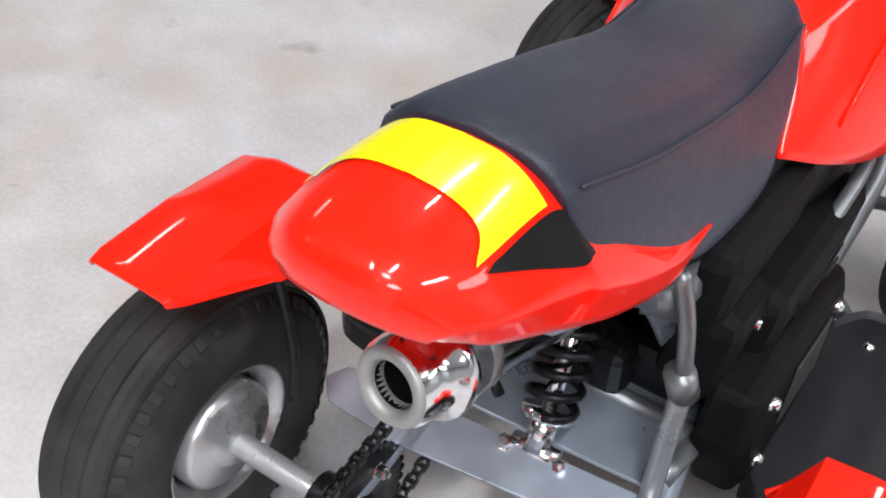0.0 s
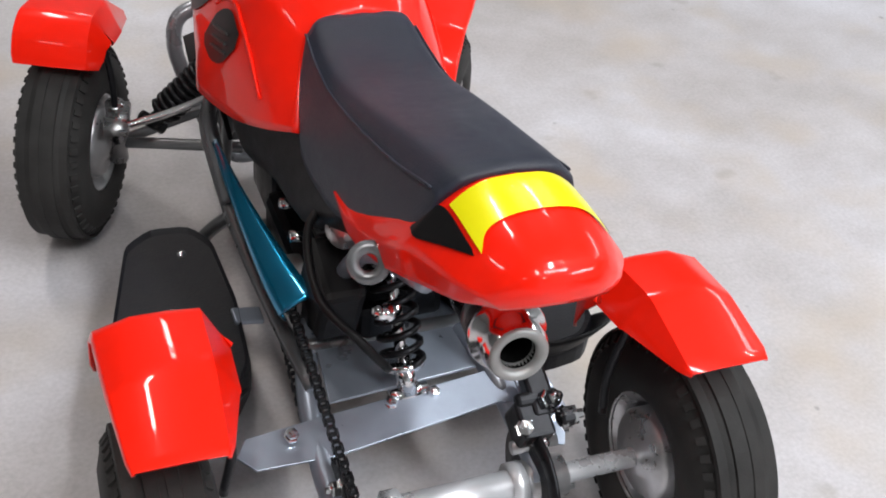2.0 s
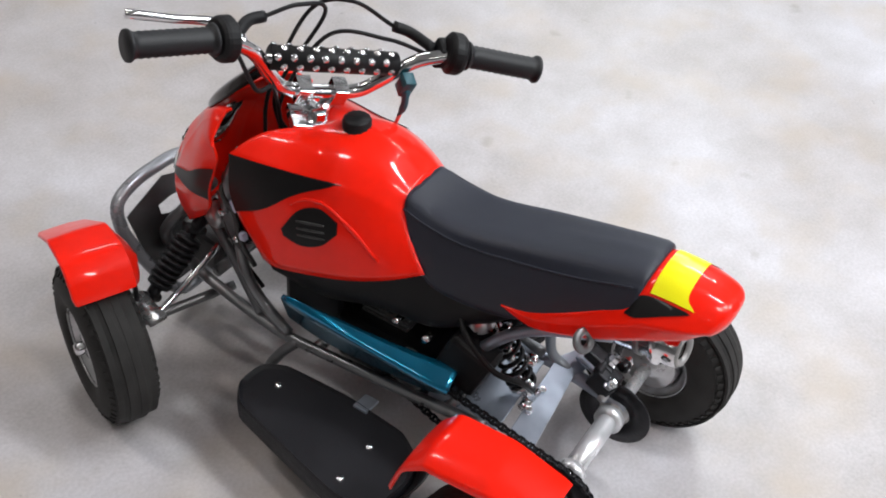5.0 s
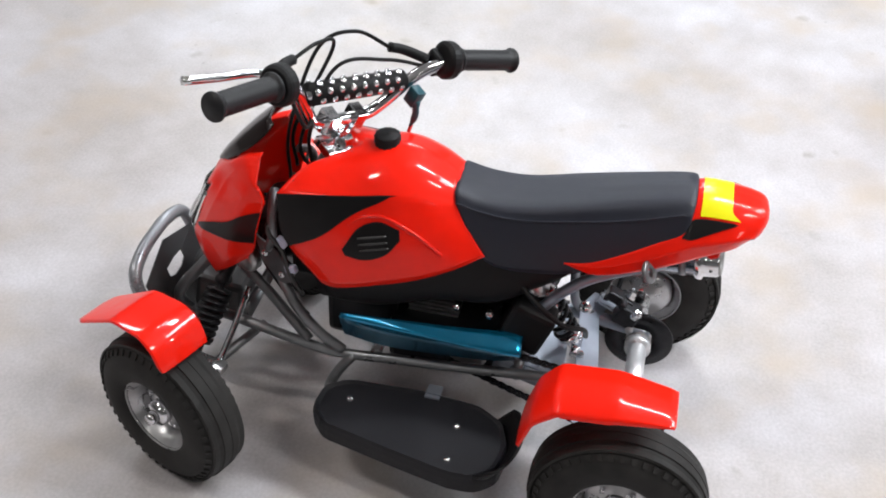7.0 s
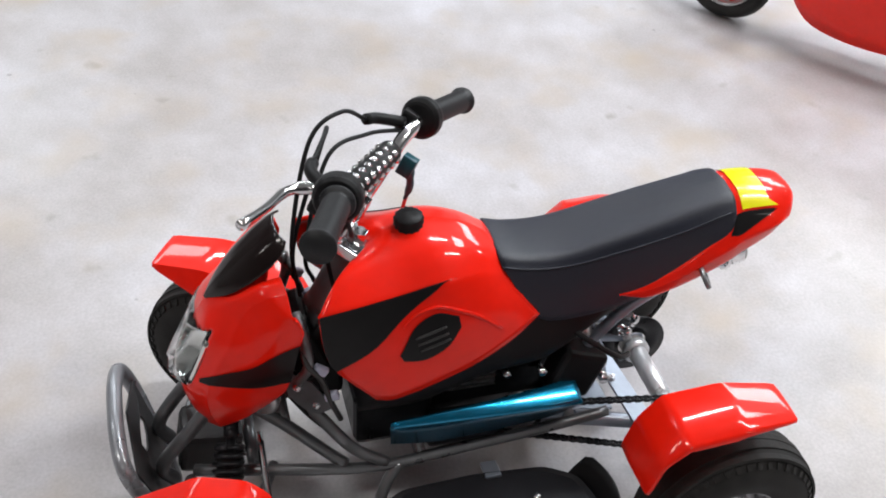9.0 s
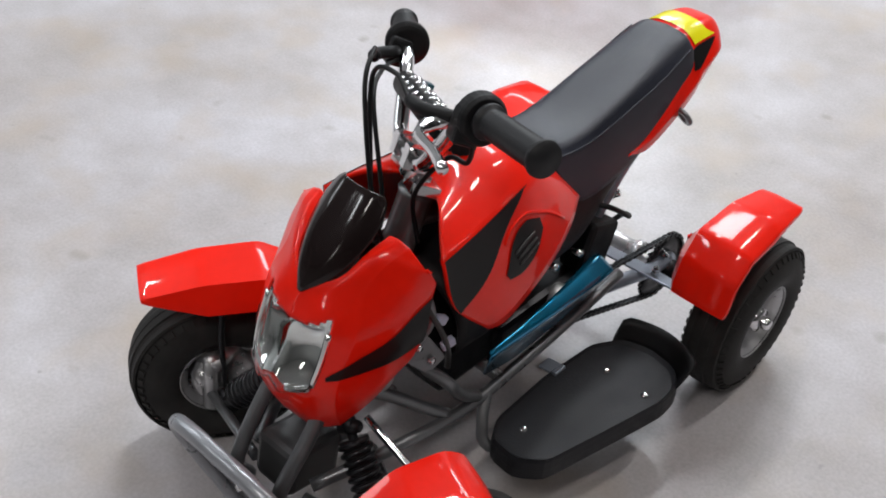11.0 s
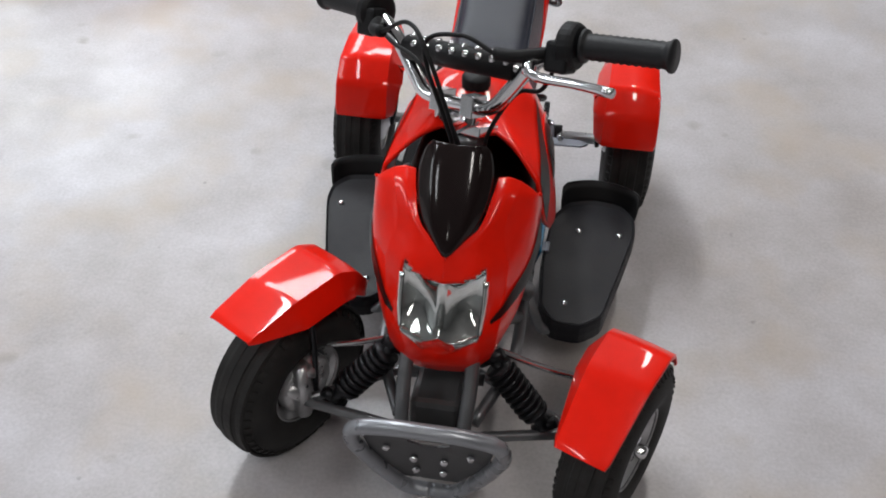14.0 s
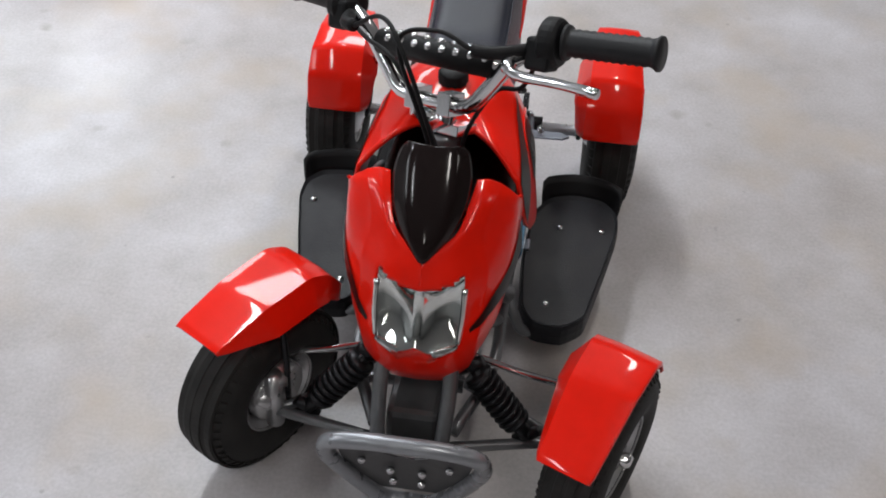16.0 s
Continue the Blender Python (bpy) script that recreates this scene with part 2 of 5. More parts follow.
class Skin:
    """A smooth sheet through columns of points; at(u, v), both from 0 to 1."""

    def __init__(self, cols, fold=0):
        """fold: the number of the point of each column at which the sheet is creased."""
        self.cols, self.fold = [[Vector(p) for p in c] for c in cols], fold
        if fold:
            k = fold
            self.cols = [c[:k] + [c[k].lerp(c[k - 1], 0.12), c[k].lerp(c[k + 1], 0.12)] + c[k + 1:] for c in self.cols]

    def at(self, u, v):
        if self.fold:
            k, n = self.fold, len(self.cols[0]) - 1
            x = v * (n - 1)
            if x <= k - 0.12:
                x = x * k / (k - 0.12)
            elif x <= k + 0.12:
                x = k + (x - k + 0.12) / 0.24
            else:
                x = k + 1 + (x - k - 0.12) / (n - 1 - k - 0.12) * (n - 1 - k)
            v = x / n
        return along([along(c, v) for c in self.cols], u)

    def normal(self, u, v):
        e = 0.01
        du = self.at(min(u + e, 1), v) - self.at(max(u - e, 0), v)
        dv = self.at(u, min(v + e, 1)) - self.at(u, max(v - e, 0))
        n = du.cross(dv)
        return n.normalized() if n.length > 1e-12 else V(0, 0, 1)

    def grid(self, bm, nu, nv, u0=0.0, u1=1.0, v0=0.0, v1=1.0, mirror=True):
        for sx in ((1, -1) if mirror else (1,)):
            vs = [[bm.verts.new(Vector((sx, 1, 1)) * self.at(u0 + (u1 - u0) * i / nu, v0 + (v1 - v0) * j / nv)) for j in range(nv + 1)] for i in range(nu + 1)]
            for i in range(nu):
                for j in range(nv):
                    bm.faces.new((vs[i][j], vs[i + 1][j], vs[i + 1][j + 1], vs[i][j + 1]))
        bmesh.ops.remove_doubles(bm, verts=bm.verts, dist=1e-5)
        return bm

    def ruled(self, bm, edge_a, edge_b, lift, nu=16, nv=6, sx=1, out=None):
        """A patch lying lift above the sheet between two lines of (u, v)."""
        ea, eb = [Vector((*p, 0)) for p in edge_a], [Vector((*p, 0)) for p in edge_b]
        vs = []
        for i in range(nu + 1):
            a, b = along(ea, i / nu), along(eb, i / nu)
            row = []
            for j in range(nv + 1):
                q = a.lerp(b, j / nv)
                u, v = min(max(q.x, 0), 1), min(max(q.y, 0), 1)
                p, n = self.at(u, v), self.normal(u, v)
                if n.dot(p - (out or V(0, p.y, p.z - 0.12))) < 0:
                    n = -n
                if abs(p.x) < 1e-6:
                    n = V(0, n.y, n.z).normalized()
                row.append(bm.verts.new(Vector((sx, 1, 1)) * (p + n * lift)))
            vs.append(row)
        for i in range(nu):
            for j in range(nv):
                bm.faces.new((vs[i][j], vs[i + 1][j], vs[i + 1][j + 1], vs[i][j + 1]))
        bmesh.ops.remove_doubles(bm, verts=bm.verts, dist=1e-5)
        return bm


# ---- the hall ----
def slab(name, x0, x1, y0, y1, z0, z1, mat, label):
    bm = bmesh.new()
    box(bm, (x1 - x0, y1 - y0, z1 - z0), Matrix.Translation(((x0 + x1) / 2, (y0 + y1) / 2, (z0 + z1) / 2)))
    ob = part(name, bm, mat, smooth=False)
    return tagged(ob, label, name.split("_")[0], kind="structure")


slab("floor", -9, 9, -9, 9, -0.2, FLOOR, CONCRETE, "pale sealed concrete floor with faint stains and sheen")
slab("ceiling", -9, 9, -9, 9, CEILING + 0.25, CEILING + 0.45, HALL_PAINT, "plain grey hall ceiling")
slab("wall_north", -9, 9, 9, 9.2, 0.0, CEILING + 0.25, HALL_PAINT, "plain grey painted hall wall")
slab("wall_south", -9, 9, -9.2, -9, 0.0, CEILING + 0.25, HALL_PAINT, "plain grey painted hall wall")
slab("wall_east", 9, 9.2, -9, 9, 0.0, CEILING + 0.25, HALL_PAINT, "plain grey painted hall wall")
slab("wall_west", -9.2, -9, -9, 9, 0.0, CEILING + 0.25, HALL_PAINT, "plain grey painted hall wall")


def ceiling_light(x, y, watts, colour=(0.96, 0.98, 1.0)):
    """A twin-tube fluorescent fitting with its lamp."""
    e = empty("ceiling_light", Matrix.Translation((x, y, CEILING)))
    bm = bmesh.new()
    box(bm, (0.34, 1.5, 0.06), Matrix.Translation((0, 0, 0.06)))
    part("housing", bm, WHITE_PAINT, e, smooth=False, bevel=0.01)
    bm = bmesh.new()
    rod(bm, (0, 0, 0.09), (0, 0, 0.25), 0.01)
    part("hanger", bm, STEEL, e)
    tagged(e, "white twin-tube fluorescent fitting under the ceiling", "ceiling light", "ceiling lights")
    la = bpy.data.lights.new("tube_light", "AREA")
    la.shape, la.size, la.size_y, la.energy, la.color = "RECTANGLE", 0.26, 1.4, watts, colour
    lo = new("tube_light", la)
    lo.matrix_basis = Matrix.Translation((x, y, CEILING + 0.02))


WARM, COOL = (1.0, 0.962, 0.92), (0.94, 0.972, 1.0)
for x, y, watts, colour in ((-4.6, -4.2, 14, WARM), (-4.6, 1.2, 18, WARM), (-0.9, -2.6, 46, WARM), (-0.9, 2.4, 38, WARM), (1.2, -1.4, 58, COOL), (2.3, 3.3, 27, COOL), (4.6, 0.0, 66, COOL), (0.4, -6.6, 40, COOL), (0.4, 6.6, 24, WARM)):
    ceiling_light(x, y, watts, colour)


def skylight(x, y, w, d, watts):
    """A daylight opening in the roof: a raised kerb, a pale sheet and the lamp that stands for the sky."""
    z = CEILING + 0.25
    bm = bmesh.new()
    for sx in (-1, 1):
        box(bm, (0.06, d + 0.12, 0.10), Matrix.Translation((x + sx * (w / 2 + 0.03), y, z - 0.05)))
        box(bm, (w, 0.06, 0.10), Matrix.Translation((x, y + sx * (d / 2 + 0.03), z - 0.05)))
    ob = part("window_frame", bm, WHITE_PAINT, smooth=False)
    tagged(ob, "white kerb round a bright roof light", "window", kind="structure")
    la = bpy.data.lights.new("roof_light", "AREA")
    la.shape, la.size, la.size_y, la.energy, la.color = "RECTANGLE", w, d, watts, (0.90, 0.96, 1.0)
    lo = new("roof_light", la)
    lo.matrix_basis = Matrix.Translation((x, y, z - 0.02))


skylight(4.3, -6.0, 2.6, 2.6, 300)
skylight(1.25, -3.25, 1.5, 0.9, 95)
skylight(7.4, 2.6, 1.8, 3.2, 130)


# ================= the quad bike =================
quad = empty("quad_bike")
tagged(quad, "small red children's quad bike with black seat, standing on concrete", "quad bike")

# ---- tank and side fairings ----
TANK = Skin([
    [V(0, -0.012, 0.492), V(0.034, -0.014, 0.487), V(0.055, -0.018, 0.469), V(0.070, -0.045, 0.430), V(0.079, -0.070, 0.399)],
    [V(0, 0.030, 0.519), V(0.043, 0.030, 0.508), V(0.073, 0.025, 0.482), V(0.092, 0.000, 0.430), V(0.101, -0.026, 0.380)],
    [V(0, 0.080, 0.531), V(0.048, 0.080, 0.518), V(0.086, 0.075, 0.489), V(0.112, 0.058, 0.420), V(0.118, 0.030, 0.360)],
    [V(0, 0.135, 0.524), V(0.046, 0.135, 0.513), V(0.094, 0.132, 0.483), V(0.120, 0.112, 0.412), V(0.130, 0.092, 0.345)],
    [V(0, 0.152, 0.515), V(0.053, 0.173, 0.511), V(0.103, 0.192, 0.480), V(0.125, 0.172, 0.400), V(0.136, 0.150, 0.332)],
    [V(0, 0.163, 0.505), V(0.066, 0.216, 0.506), V(0.109, 0.252, 0.476), V(0.122, 0.238, 0.398), V(0.130, 0.178, 0.330)],
], fold=2)
bm = bmesh.new()
TANK.grid(bm, 30, 26)
tank = part("tank_fairing", bm, RED, quad, "glossy red tank cover with side panels", thick=0.006)
for sx in (1, -1):
    bm = bmesh.new()
    TANK.ruled(bm, [(1.0, 0.505), (0.8, 0.50), (0.62, 0.495), (0.38, 0.49)], [(1.0, 0.80), (0.8, 0.705), (0.62, 0.605), (0.38, 0.492)], 0.0016, 20, 6, sx)
    part("decal", bm, BLACK_GLOSS, tank, "black wedge sticker")
    bm = bmesh.new()
    TANK.ruled(bm, [(0.715, 0.775), (0.61, 0.675), (0.49, 0.645), (0.385, 0.69)], [(0.705, 0.81), (0.61, 0.845), (0.49, 0.82), (0.39, 0.745)], 0.0018, 14, 6, sx)
    vent = part("side_vent", bm, BLACK_GLOSS, tank, "black oval vent")
    for v0 in (0.715, 0.748, 0.781):
        bm = bmesh.new()
        TANK.ruled(bm, [(0.625, v0 + 0.006), (0.55, v0), (0.46, v0 - 0.004)], [(0.625, v0 + 0.013), (0.55, v0 + 0.012), (0.46, v0 + 0.004)], 0.0035, 8, 2, sx)
        part("slat", bm, VENT_GREY, vent, thick=0.0015)
    bm = bmesh.new()
    TANK.ruled(bm, [(0.66, 0.655), (0.62, 0.63), (0.56, 0.612), (0.45, 0.62), (0.3, 0.72), (0.22, 0.88)], [(0.66, 0.665), (0.62, 0.642), (0.56, 0.625), (0.45, 0.635), (0.31, 0.735), (0.23, 0.89)], 0.0022, 26, 2, sx)
    part("raised_ridge", bm, RED, tank, thick=0.002)

# filler cap
bm = bmesh.new()
lathe(bm, [(0, 0.022), (0.019, 0.022), (0.021, 0.019), (0.021, 0.003), (0.024, 0.0), (0.024, -0.012)], 28, axis_pose((0, 0.107, 0.520), (0, 0.05, 1)))
for v in bm.verts:
    if v.co.z > 0.5205 and math.hypot(v.co.x, v.co.y - 0.107) > 0.015:
        a = round(math.atan2(v.co.y - 0.107, v.co.x) / (2 * math.pi) * 28)
        if a % 2:
            v.co.x, v.co.y = v.co.x * 0.92, 0.107 + (v.co.y - 0.107) * 0.92
part("filler_cap", bm, BLACK_PLASTIC, quad, "black ribbed filler cap")

# ---- seat ----
SEAT = Skin([
    [V(0.000, -0.010, 0.492), V(0.040, -0.011, 0.489), V(0.056, -0.015, 0.474), V(0.070, -0.042, 0.430), V(0.076, -0.070, 0.388)],
    [V(0.000, -0.055, 0.480), V(0.042, -0.055, 0.478), V(0.058, -0.056, 0.466), V(0.071, -0.066, 0.425), V(0.078, -0.088, 0.382)],
    [V(0.000, -0.115, 0.480), V(0.044, -0.115, 0.478), V(0.059, -0.115, 0.464), V(0.072, -0.120, 0.425), V(0.079, -0.130, 0.382)],
    [V(0.000, -0.200, 0.500), V(0.045, -0.200, 0.498), V(0.060, -0.200, 0.480), V(0.071, -0.203, 0.440), V(0.078, -0.206, 0.396)],
    [V(0.000, -0.285, 0.525), V(0.041, -0.285, 0.520), V(0.059, -0.285, 0.500), V(0.068, -0.287, 0.470), V(0.074, -0.289, 0.440)],
    [V(0.000, -0.360, 0.541), V(0.036, -0.359, 0.536), V(0.055, -0.357, 0.521), V(0.062, -0.357, 0.500), V(0.068, -0.356, 0.486)],
    [V(0.000, -0.366, 0.524), V(0.032, -0.366, 0.521), V(0.053, -0.363, 0.506), V(0.056, -0.362, 0.490), V(0.060, -0.360, 0.480)],], fold=2)
bm = bmesh.new()
SEAT.grid(bm, 36, 22)
seat = part("seat", bm, VINYL, quad, "padded black vinyl seat", thick=0.004)
for sx in (1, -1):
    bm = bmesh.new()
    tube(bm, [Vector((sx, 1, 1)) * (SEAT.at(u, 0.5) + V(0.0006, 0, 0.0006)) for u in [i / 30 * 0.82 for i in range(31)]], 0.0013, 6)
    part("seam", bm, VINYL, seat)

# dark plastic below seat and tank
UNDER = Skin([
    [V(0, 0.215, 0.40), V(0.06, 0.215, 0.39), V(0.095, 0.205, 0.345), V(0.090, 0.195, 0.270), V(0.05, 0.19, 0.250)],
    [V(0, 0.10, 0.42), V(0.06, 0.10, 0.40), V(0.098, 0.10, 0.350), V(0.094, 0.10, 0.275), V(0.05, 0.10, 0.250)],
    [V(0, 0.00, 0.43), V(0.06, 0.00, 0.41), V(0.084, 0.00, 0.370), V(0.086, 0.00, 0.305), V(0.05, 0.00, 0.275)],
    [V(0, -0.09, 0.43), V(0.06, -0.09, 0.42), V(0.075, -0.09, 0.380), V(0.080, -0.09, 0.315), V(0.05, -0.09, 0.290)],
    [V(0, -0.165, 0.43), V(0.06, -0.165, 0.42), V(0.071, -0.165, 0.400), V(0.072, -0.165, 0.362), V(0.05, -0.16, 0.335)],
    [V(0, -0.225, 0.44), V(0.05, -0.225, 0.435), V(0.068, -0.225, 0.42), V(0.069, -0.225, 0.405), V(0.05, -0.22, 0.39)],
])
bm = bmesh.new()
UNDER.grid(bm, 24, 16)
part("side_cover", bm, BLACK_PLASTIC, quad, "black plastic side covers under the seat", thick=0.003)

# ---- tail ----
TAIL = Skin([
    [V(0, -0.196, 0.405), V(0.030, -0.196, 0.405), V(0.064, -0.190, 0.412), V(0.0775, -0.191, 0.412), V(0.077, -0.206, 0.406)],
    [V(0, -0.250, 0.420), V(0.040, -0.250, 0.420), V(0.069, -0.242, 0.428), V(0.0795, -0.242, 0.418), V(0.078, -0.244, 0.401)],
    [V(0, -0.305, 0.452), V(0.040, -0.305, 0.452), V(0.069, -0.303, 0.462), V(0.080, -0.303, 0.444), V(0.076, -0.308, 0.422)],
    [V(0, -0.356, 0.512), V(0.030, -0.356, 0.510), V(0.055, -0.354, 0.503), V(0.079, -0.354, 0.473), V(0.073, -0.357, 0.445)],
    [V(0, -0.371, 0.537), V(0.026, -0.371, 0.534), V(0.048, -0.371, 0.519), V(0.075, -0.374, 0.483), V(0.068, -0.380, 0.455)],
    [V(0, -0.425, 0.537), V(0.025, -0.425, 0.534), V(0.046, -0.425, 0.521), V(0.067, -0.426, 0.496), V(0.059, -0.426, 0.475)],
    [V(0, -0.462, 0.529), V(0.024, -0.461, 0.527), V(0.042, -0.456, 0.515), V(0.055, -0.450, 0.498), V(0.049, -0.442, 0.482)],
    [V(0, -0.474, 0.516), V(0.023, -0.472, 0.514), V(0.039, -0.465, 0.505), V(0.048, -0.458, 0.496), V(0.042, -0.448, 0.483)],
    [V(0, -0.473, 0.499), V(0.021, -0.471, 0.498), V(0.035, -0.465, 0.494), V(0.042, -0.458, 0.489), V(0.036, -0.448, 0.480)],
], fold=3)
bm = bmesh.new()
TAIL.grid(bm, 40, 24)
tail = part("tail_fairing", bm, RED, quad, "glossy red tail cover with rounded rear end", thick=0.004)
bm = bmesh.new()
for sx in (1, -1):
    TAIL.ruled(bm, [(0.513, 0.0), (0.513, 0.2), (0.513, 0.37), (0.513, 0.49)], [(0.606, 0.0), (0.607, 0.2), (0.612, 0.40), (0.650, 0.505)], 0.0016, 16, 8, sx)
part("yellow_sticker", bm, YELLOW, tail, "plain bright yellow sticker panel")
for sx in (1, -1):
    bm = bmesh.new()
    TAIL.ruled(bm, [(0.38, 0.60), (0.45, 0.525), (0.52, 0.513), (0.62, 0.53)], [(0.38, 0.62), (0.45, 0.67), (0.52, 0.67), (0.640, 0.545)], 0.0014, 14, 5, sx)
    part("decal", bm, BLACK_GLOSS, tail, "black wedge sticker")

# ---- nose cowl ----
NOSE = Skin([
    [V(0, 0.412, 0.246), V(0.040, 0.408, 0.248), V(0.068, 0.388, 0.256), V(0.088, 0.352, 0.290), V(0.098, 0.318, 0.322)],
    [V(0, 0.430, 0.280), V(0.042, 0.423, 0.283), V(0.074, 0.400, 0.292), V(0.098, 0.350, 0.318), V(0.107, 0.305, 0.342)],
    [V(0, 0.438, 0.325), V(0.044, 0.430, 0.328), V(0.078, 0.402, 0.335), V(0.102, 0.345, 0.345), V(0.111, 0.296, 0.358)],
    [V(0, 0.424, 0.370), V(0.046, 0.414, 0.374), V(0.080, 0.388, 0.378), V(0.110, 0.330, 0.386), V(0.119, 0.288, 0.395)],
    [V(0, 0.404, 0.415), V(0.044, 0.397, 0.420), V(0.082, 0.368, 0.420), V(0.109, 0.322, 0.424), V(0.116, 0.280, 0.428)],
    [V(0.002, 0.388, 0.444), V(0.036, 0.375, 0.452), V(0.072, 0.350, 0.455), V(0.107, 0.312, 0.456), V(0.116, 0.272, 0.454)],
    [V(0.038, 0.356, 0.470), V(0.053, 0.348, 0.477), V(0.074, 0.332, 0.479), V(0.106, 0.300, 0.474), V(0.115, 0.274, 0.464)],
    [V(0.050, 0.322, 0.496), V(0.064, 0.318, 0.500), V(0.082, 0.309, 0.497), V(0.106, 0.292, 0.484), V(0.114, 0.278, 0.472)],
    [V(0.0555, 0.292, 0.508), V(0.070, 0.291, 0.510), V(0.086, 0.288, 0.503), V(0.104, 0.286, 0.488), V(0.112, 0.283, 0.477)],
], fold=2)
LAMP_OUTLINE = [(0.057, 0.432), (0.040, 0.420), (0.0, 0.411), (-0.040, 0.420), (-0.057, 0.432), (-0.0595, 0.40), (-0.0575, 0.36), (-0.054, 0.334),
                (-0.020, 0.325), (0.0, 0.336), (0.020, 0.325), (0.054, 0.334), (0.0575, 0.36), (0.0595, 0.40)]


def in_lamp(x, z):
    inside, k = False, len(LAMP_OUTLINE)
    for i in range(k):
        (x1, z1), (x2, z2) = LAMP_OUTLINE[i], LAMP_OUTLINE[(i + 1) % k]
        if (z1 > z) != (z2 > z) and x < x1 + (z - z1) / (z2 - z1) * (x2 - x1):
            inside = not inside
    return inside


bm = bmesh.new()
NOSE.grid(bm, 76, 48)
hidden = [f for f in bm.faces if in_lamp(f.calc_center_median().x * 1.02, 0.366 + (f.calc_center_median().z - 0.366) * 1.02)]
bmesh.ops.delete(bm, geom=hidden, context="FACES")
nose = part("nose_cowl", bm, RED, quad, "glossy red nose cowl", thick=0.004)
for sx in (1, -1):
    bm = bmesh.new()
    NOSE.ruled(bm, [(0.318, 0.375), (0.400, 0.65), (0.484, 0.82), (0.546, 1.0)], [(0.302, 0.385), (0.306, 0.65), (0.309, 0.82), (0.309, 1.0)], 0.0016, 16, 6, sx, out=V(0, 0.2, 0.38))
    part("decal", bm, BLACK_GLOSS, nose, "black wedge sticker")

# smoked screen
SCREEN = Skin([
    [V(0, 0.391, 0.446), V(0.003, 0.390, 0.445), V(0.006, 0.388, 0.446)],
    [V(0, 0.377, 0.468), V(0.018, 0.373, 0.468), V(0.031, 0.362, 0.466)],
    [V(0, 0.353, 0.497), V(0.026, 0.349, 0.497), V(0.046, 0.334, 0.492)],
    [V(0, 0.325, 0.526), V(0.028, 0.321, 0.526), V(0.050, 0.306, 0.518)],
    [V(0, 0.302, 0.547), V(0.026, 0.298, 0.547), V(0.044, 0.286, 0.540)],
    [V(0, 0.292, 0.554), V(0.022, 0.289, 0.554), V(0.035, 0.280, 0.549)],
])
bm = bmesh.new()
SCREEN.grid(bm, 20, 12)
part("windscreen", bm, SMOKED, quad, "dark smoked plastic screen", thick=0.003)


# ---- headlight ----
def headlight():
    bm = bmesh.new()
    outline = LAMP_OUTLINE

    def front(x, z, d):
        return V(x, 0.446 - (z - 0.33) * 0.47 - 6.0 * x * x - d, z)
    c = bm.verts.new(front(0, 0.365, -0.004))
    outer = [bm.verts.new(front(x, z, -0.001)) for x, z in outline]
    inner = [bm.verts.new(front(x * 0.8, 0.365 + (z - 0.365) * 0.8, -0.007)) for x, z in outline]
    k = len(outline)
    for i in range(k):
        bm.faces.new((outer[i], outer[(i + 1) % k], inner[(i + 1) % k], inner[i]))
        bm.faces.new((inner[i], inner[(i + 1) % k], c))
    return bm, front


hb, lamp_front = headlight()
lamp = part("headlight", hb, GLASS, quad, "clear twin headlight with chrome reflector", thick=0.002)
bm = bmesh.new()
rows = []
for j in range(13):
    f = j / 12
    row = []
    for i in range(17):
        g = i / 8 - 1
        x = g * (0.0555 + 0.003 * f)
        low, high = 0.331 + 0.008 * max(0.0, 1 - abs(g) / 0.35), 0.412 + 0.018 * g * g
        z = low + (high - low) * f
        lobe = 0.018 * (1 - (2 * abs(g) - 1) ** 2) * math.sin(math.pi * f) ** 0.7
        row.append(bm.verts.new(lamp_front(x, z, 0.005 + lobe + 0.004 * math.sin(math.pi * f))))
    rows.append(row)
for r0, r1 in zip(rows, rows[1:]):
    for i in range(16):
        bm.faces.new((r0[i], r0[i + 1], r1[i + 1], r1[i]))
part("reflector", bm, LENS_CHROME, lamp)
for sx in (1, -1):
    bm = bmesh.new()
    tube(bm, [V(sx * 0.052, 0.422, 0.337), V(sx * 0.036, 0.430, 0.332), V(sx * 0.021, 0.435, 0.329)], 0.0042, 8, 8)
    tube(bm, [V(sx * 0.056, 0.392, 0.412), V(sx * 0.0565, 0.407, 0.375), V(sx * 0.053, 0.421, 0.340)], 0.0045, 8, 10)
    part("bright_rim", bm, LENS_CHROME, lamp)


# ---- wheels and mudguards ----
TYRE_R, TYRE_W, RIM_R = 0.1365, 0.090, 0.064
WHEEL_Z = TYRE_R + FLOOR


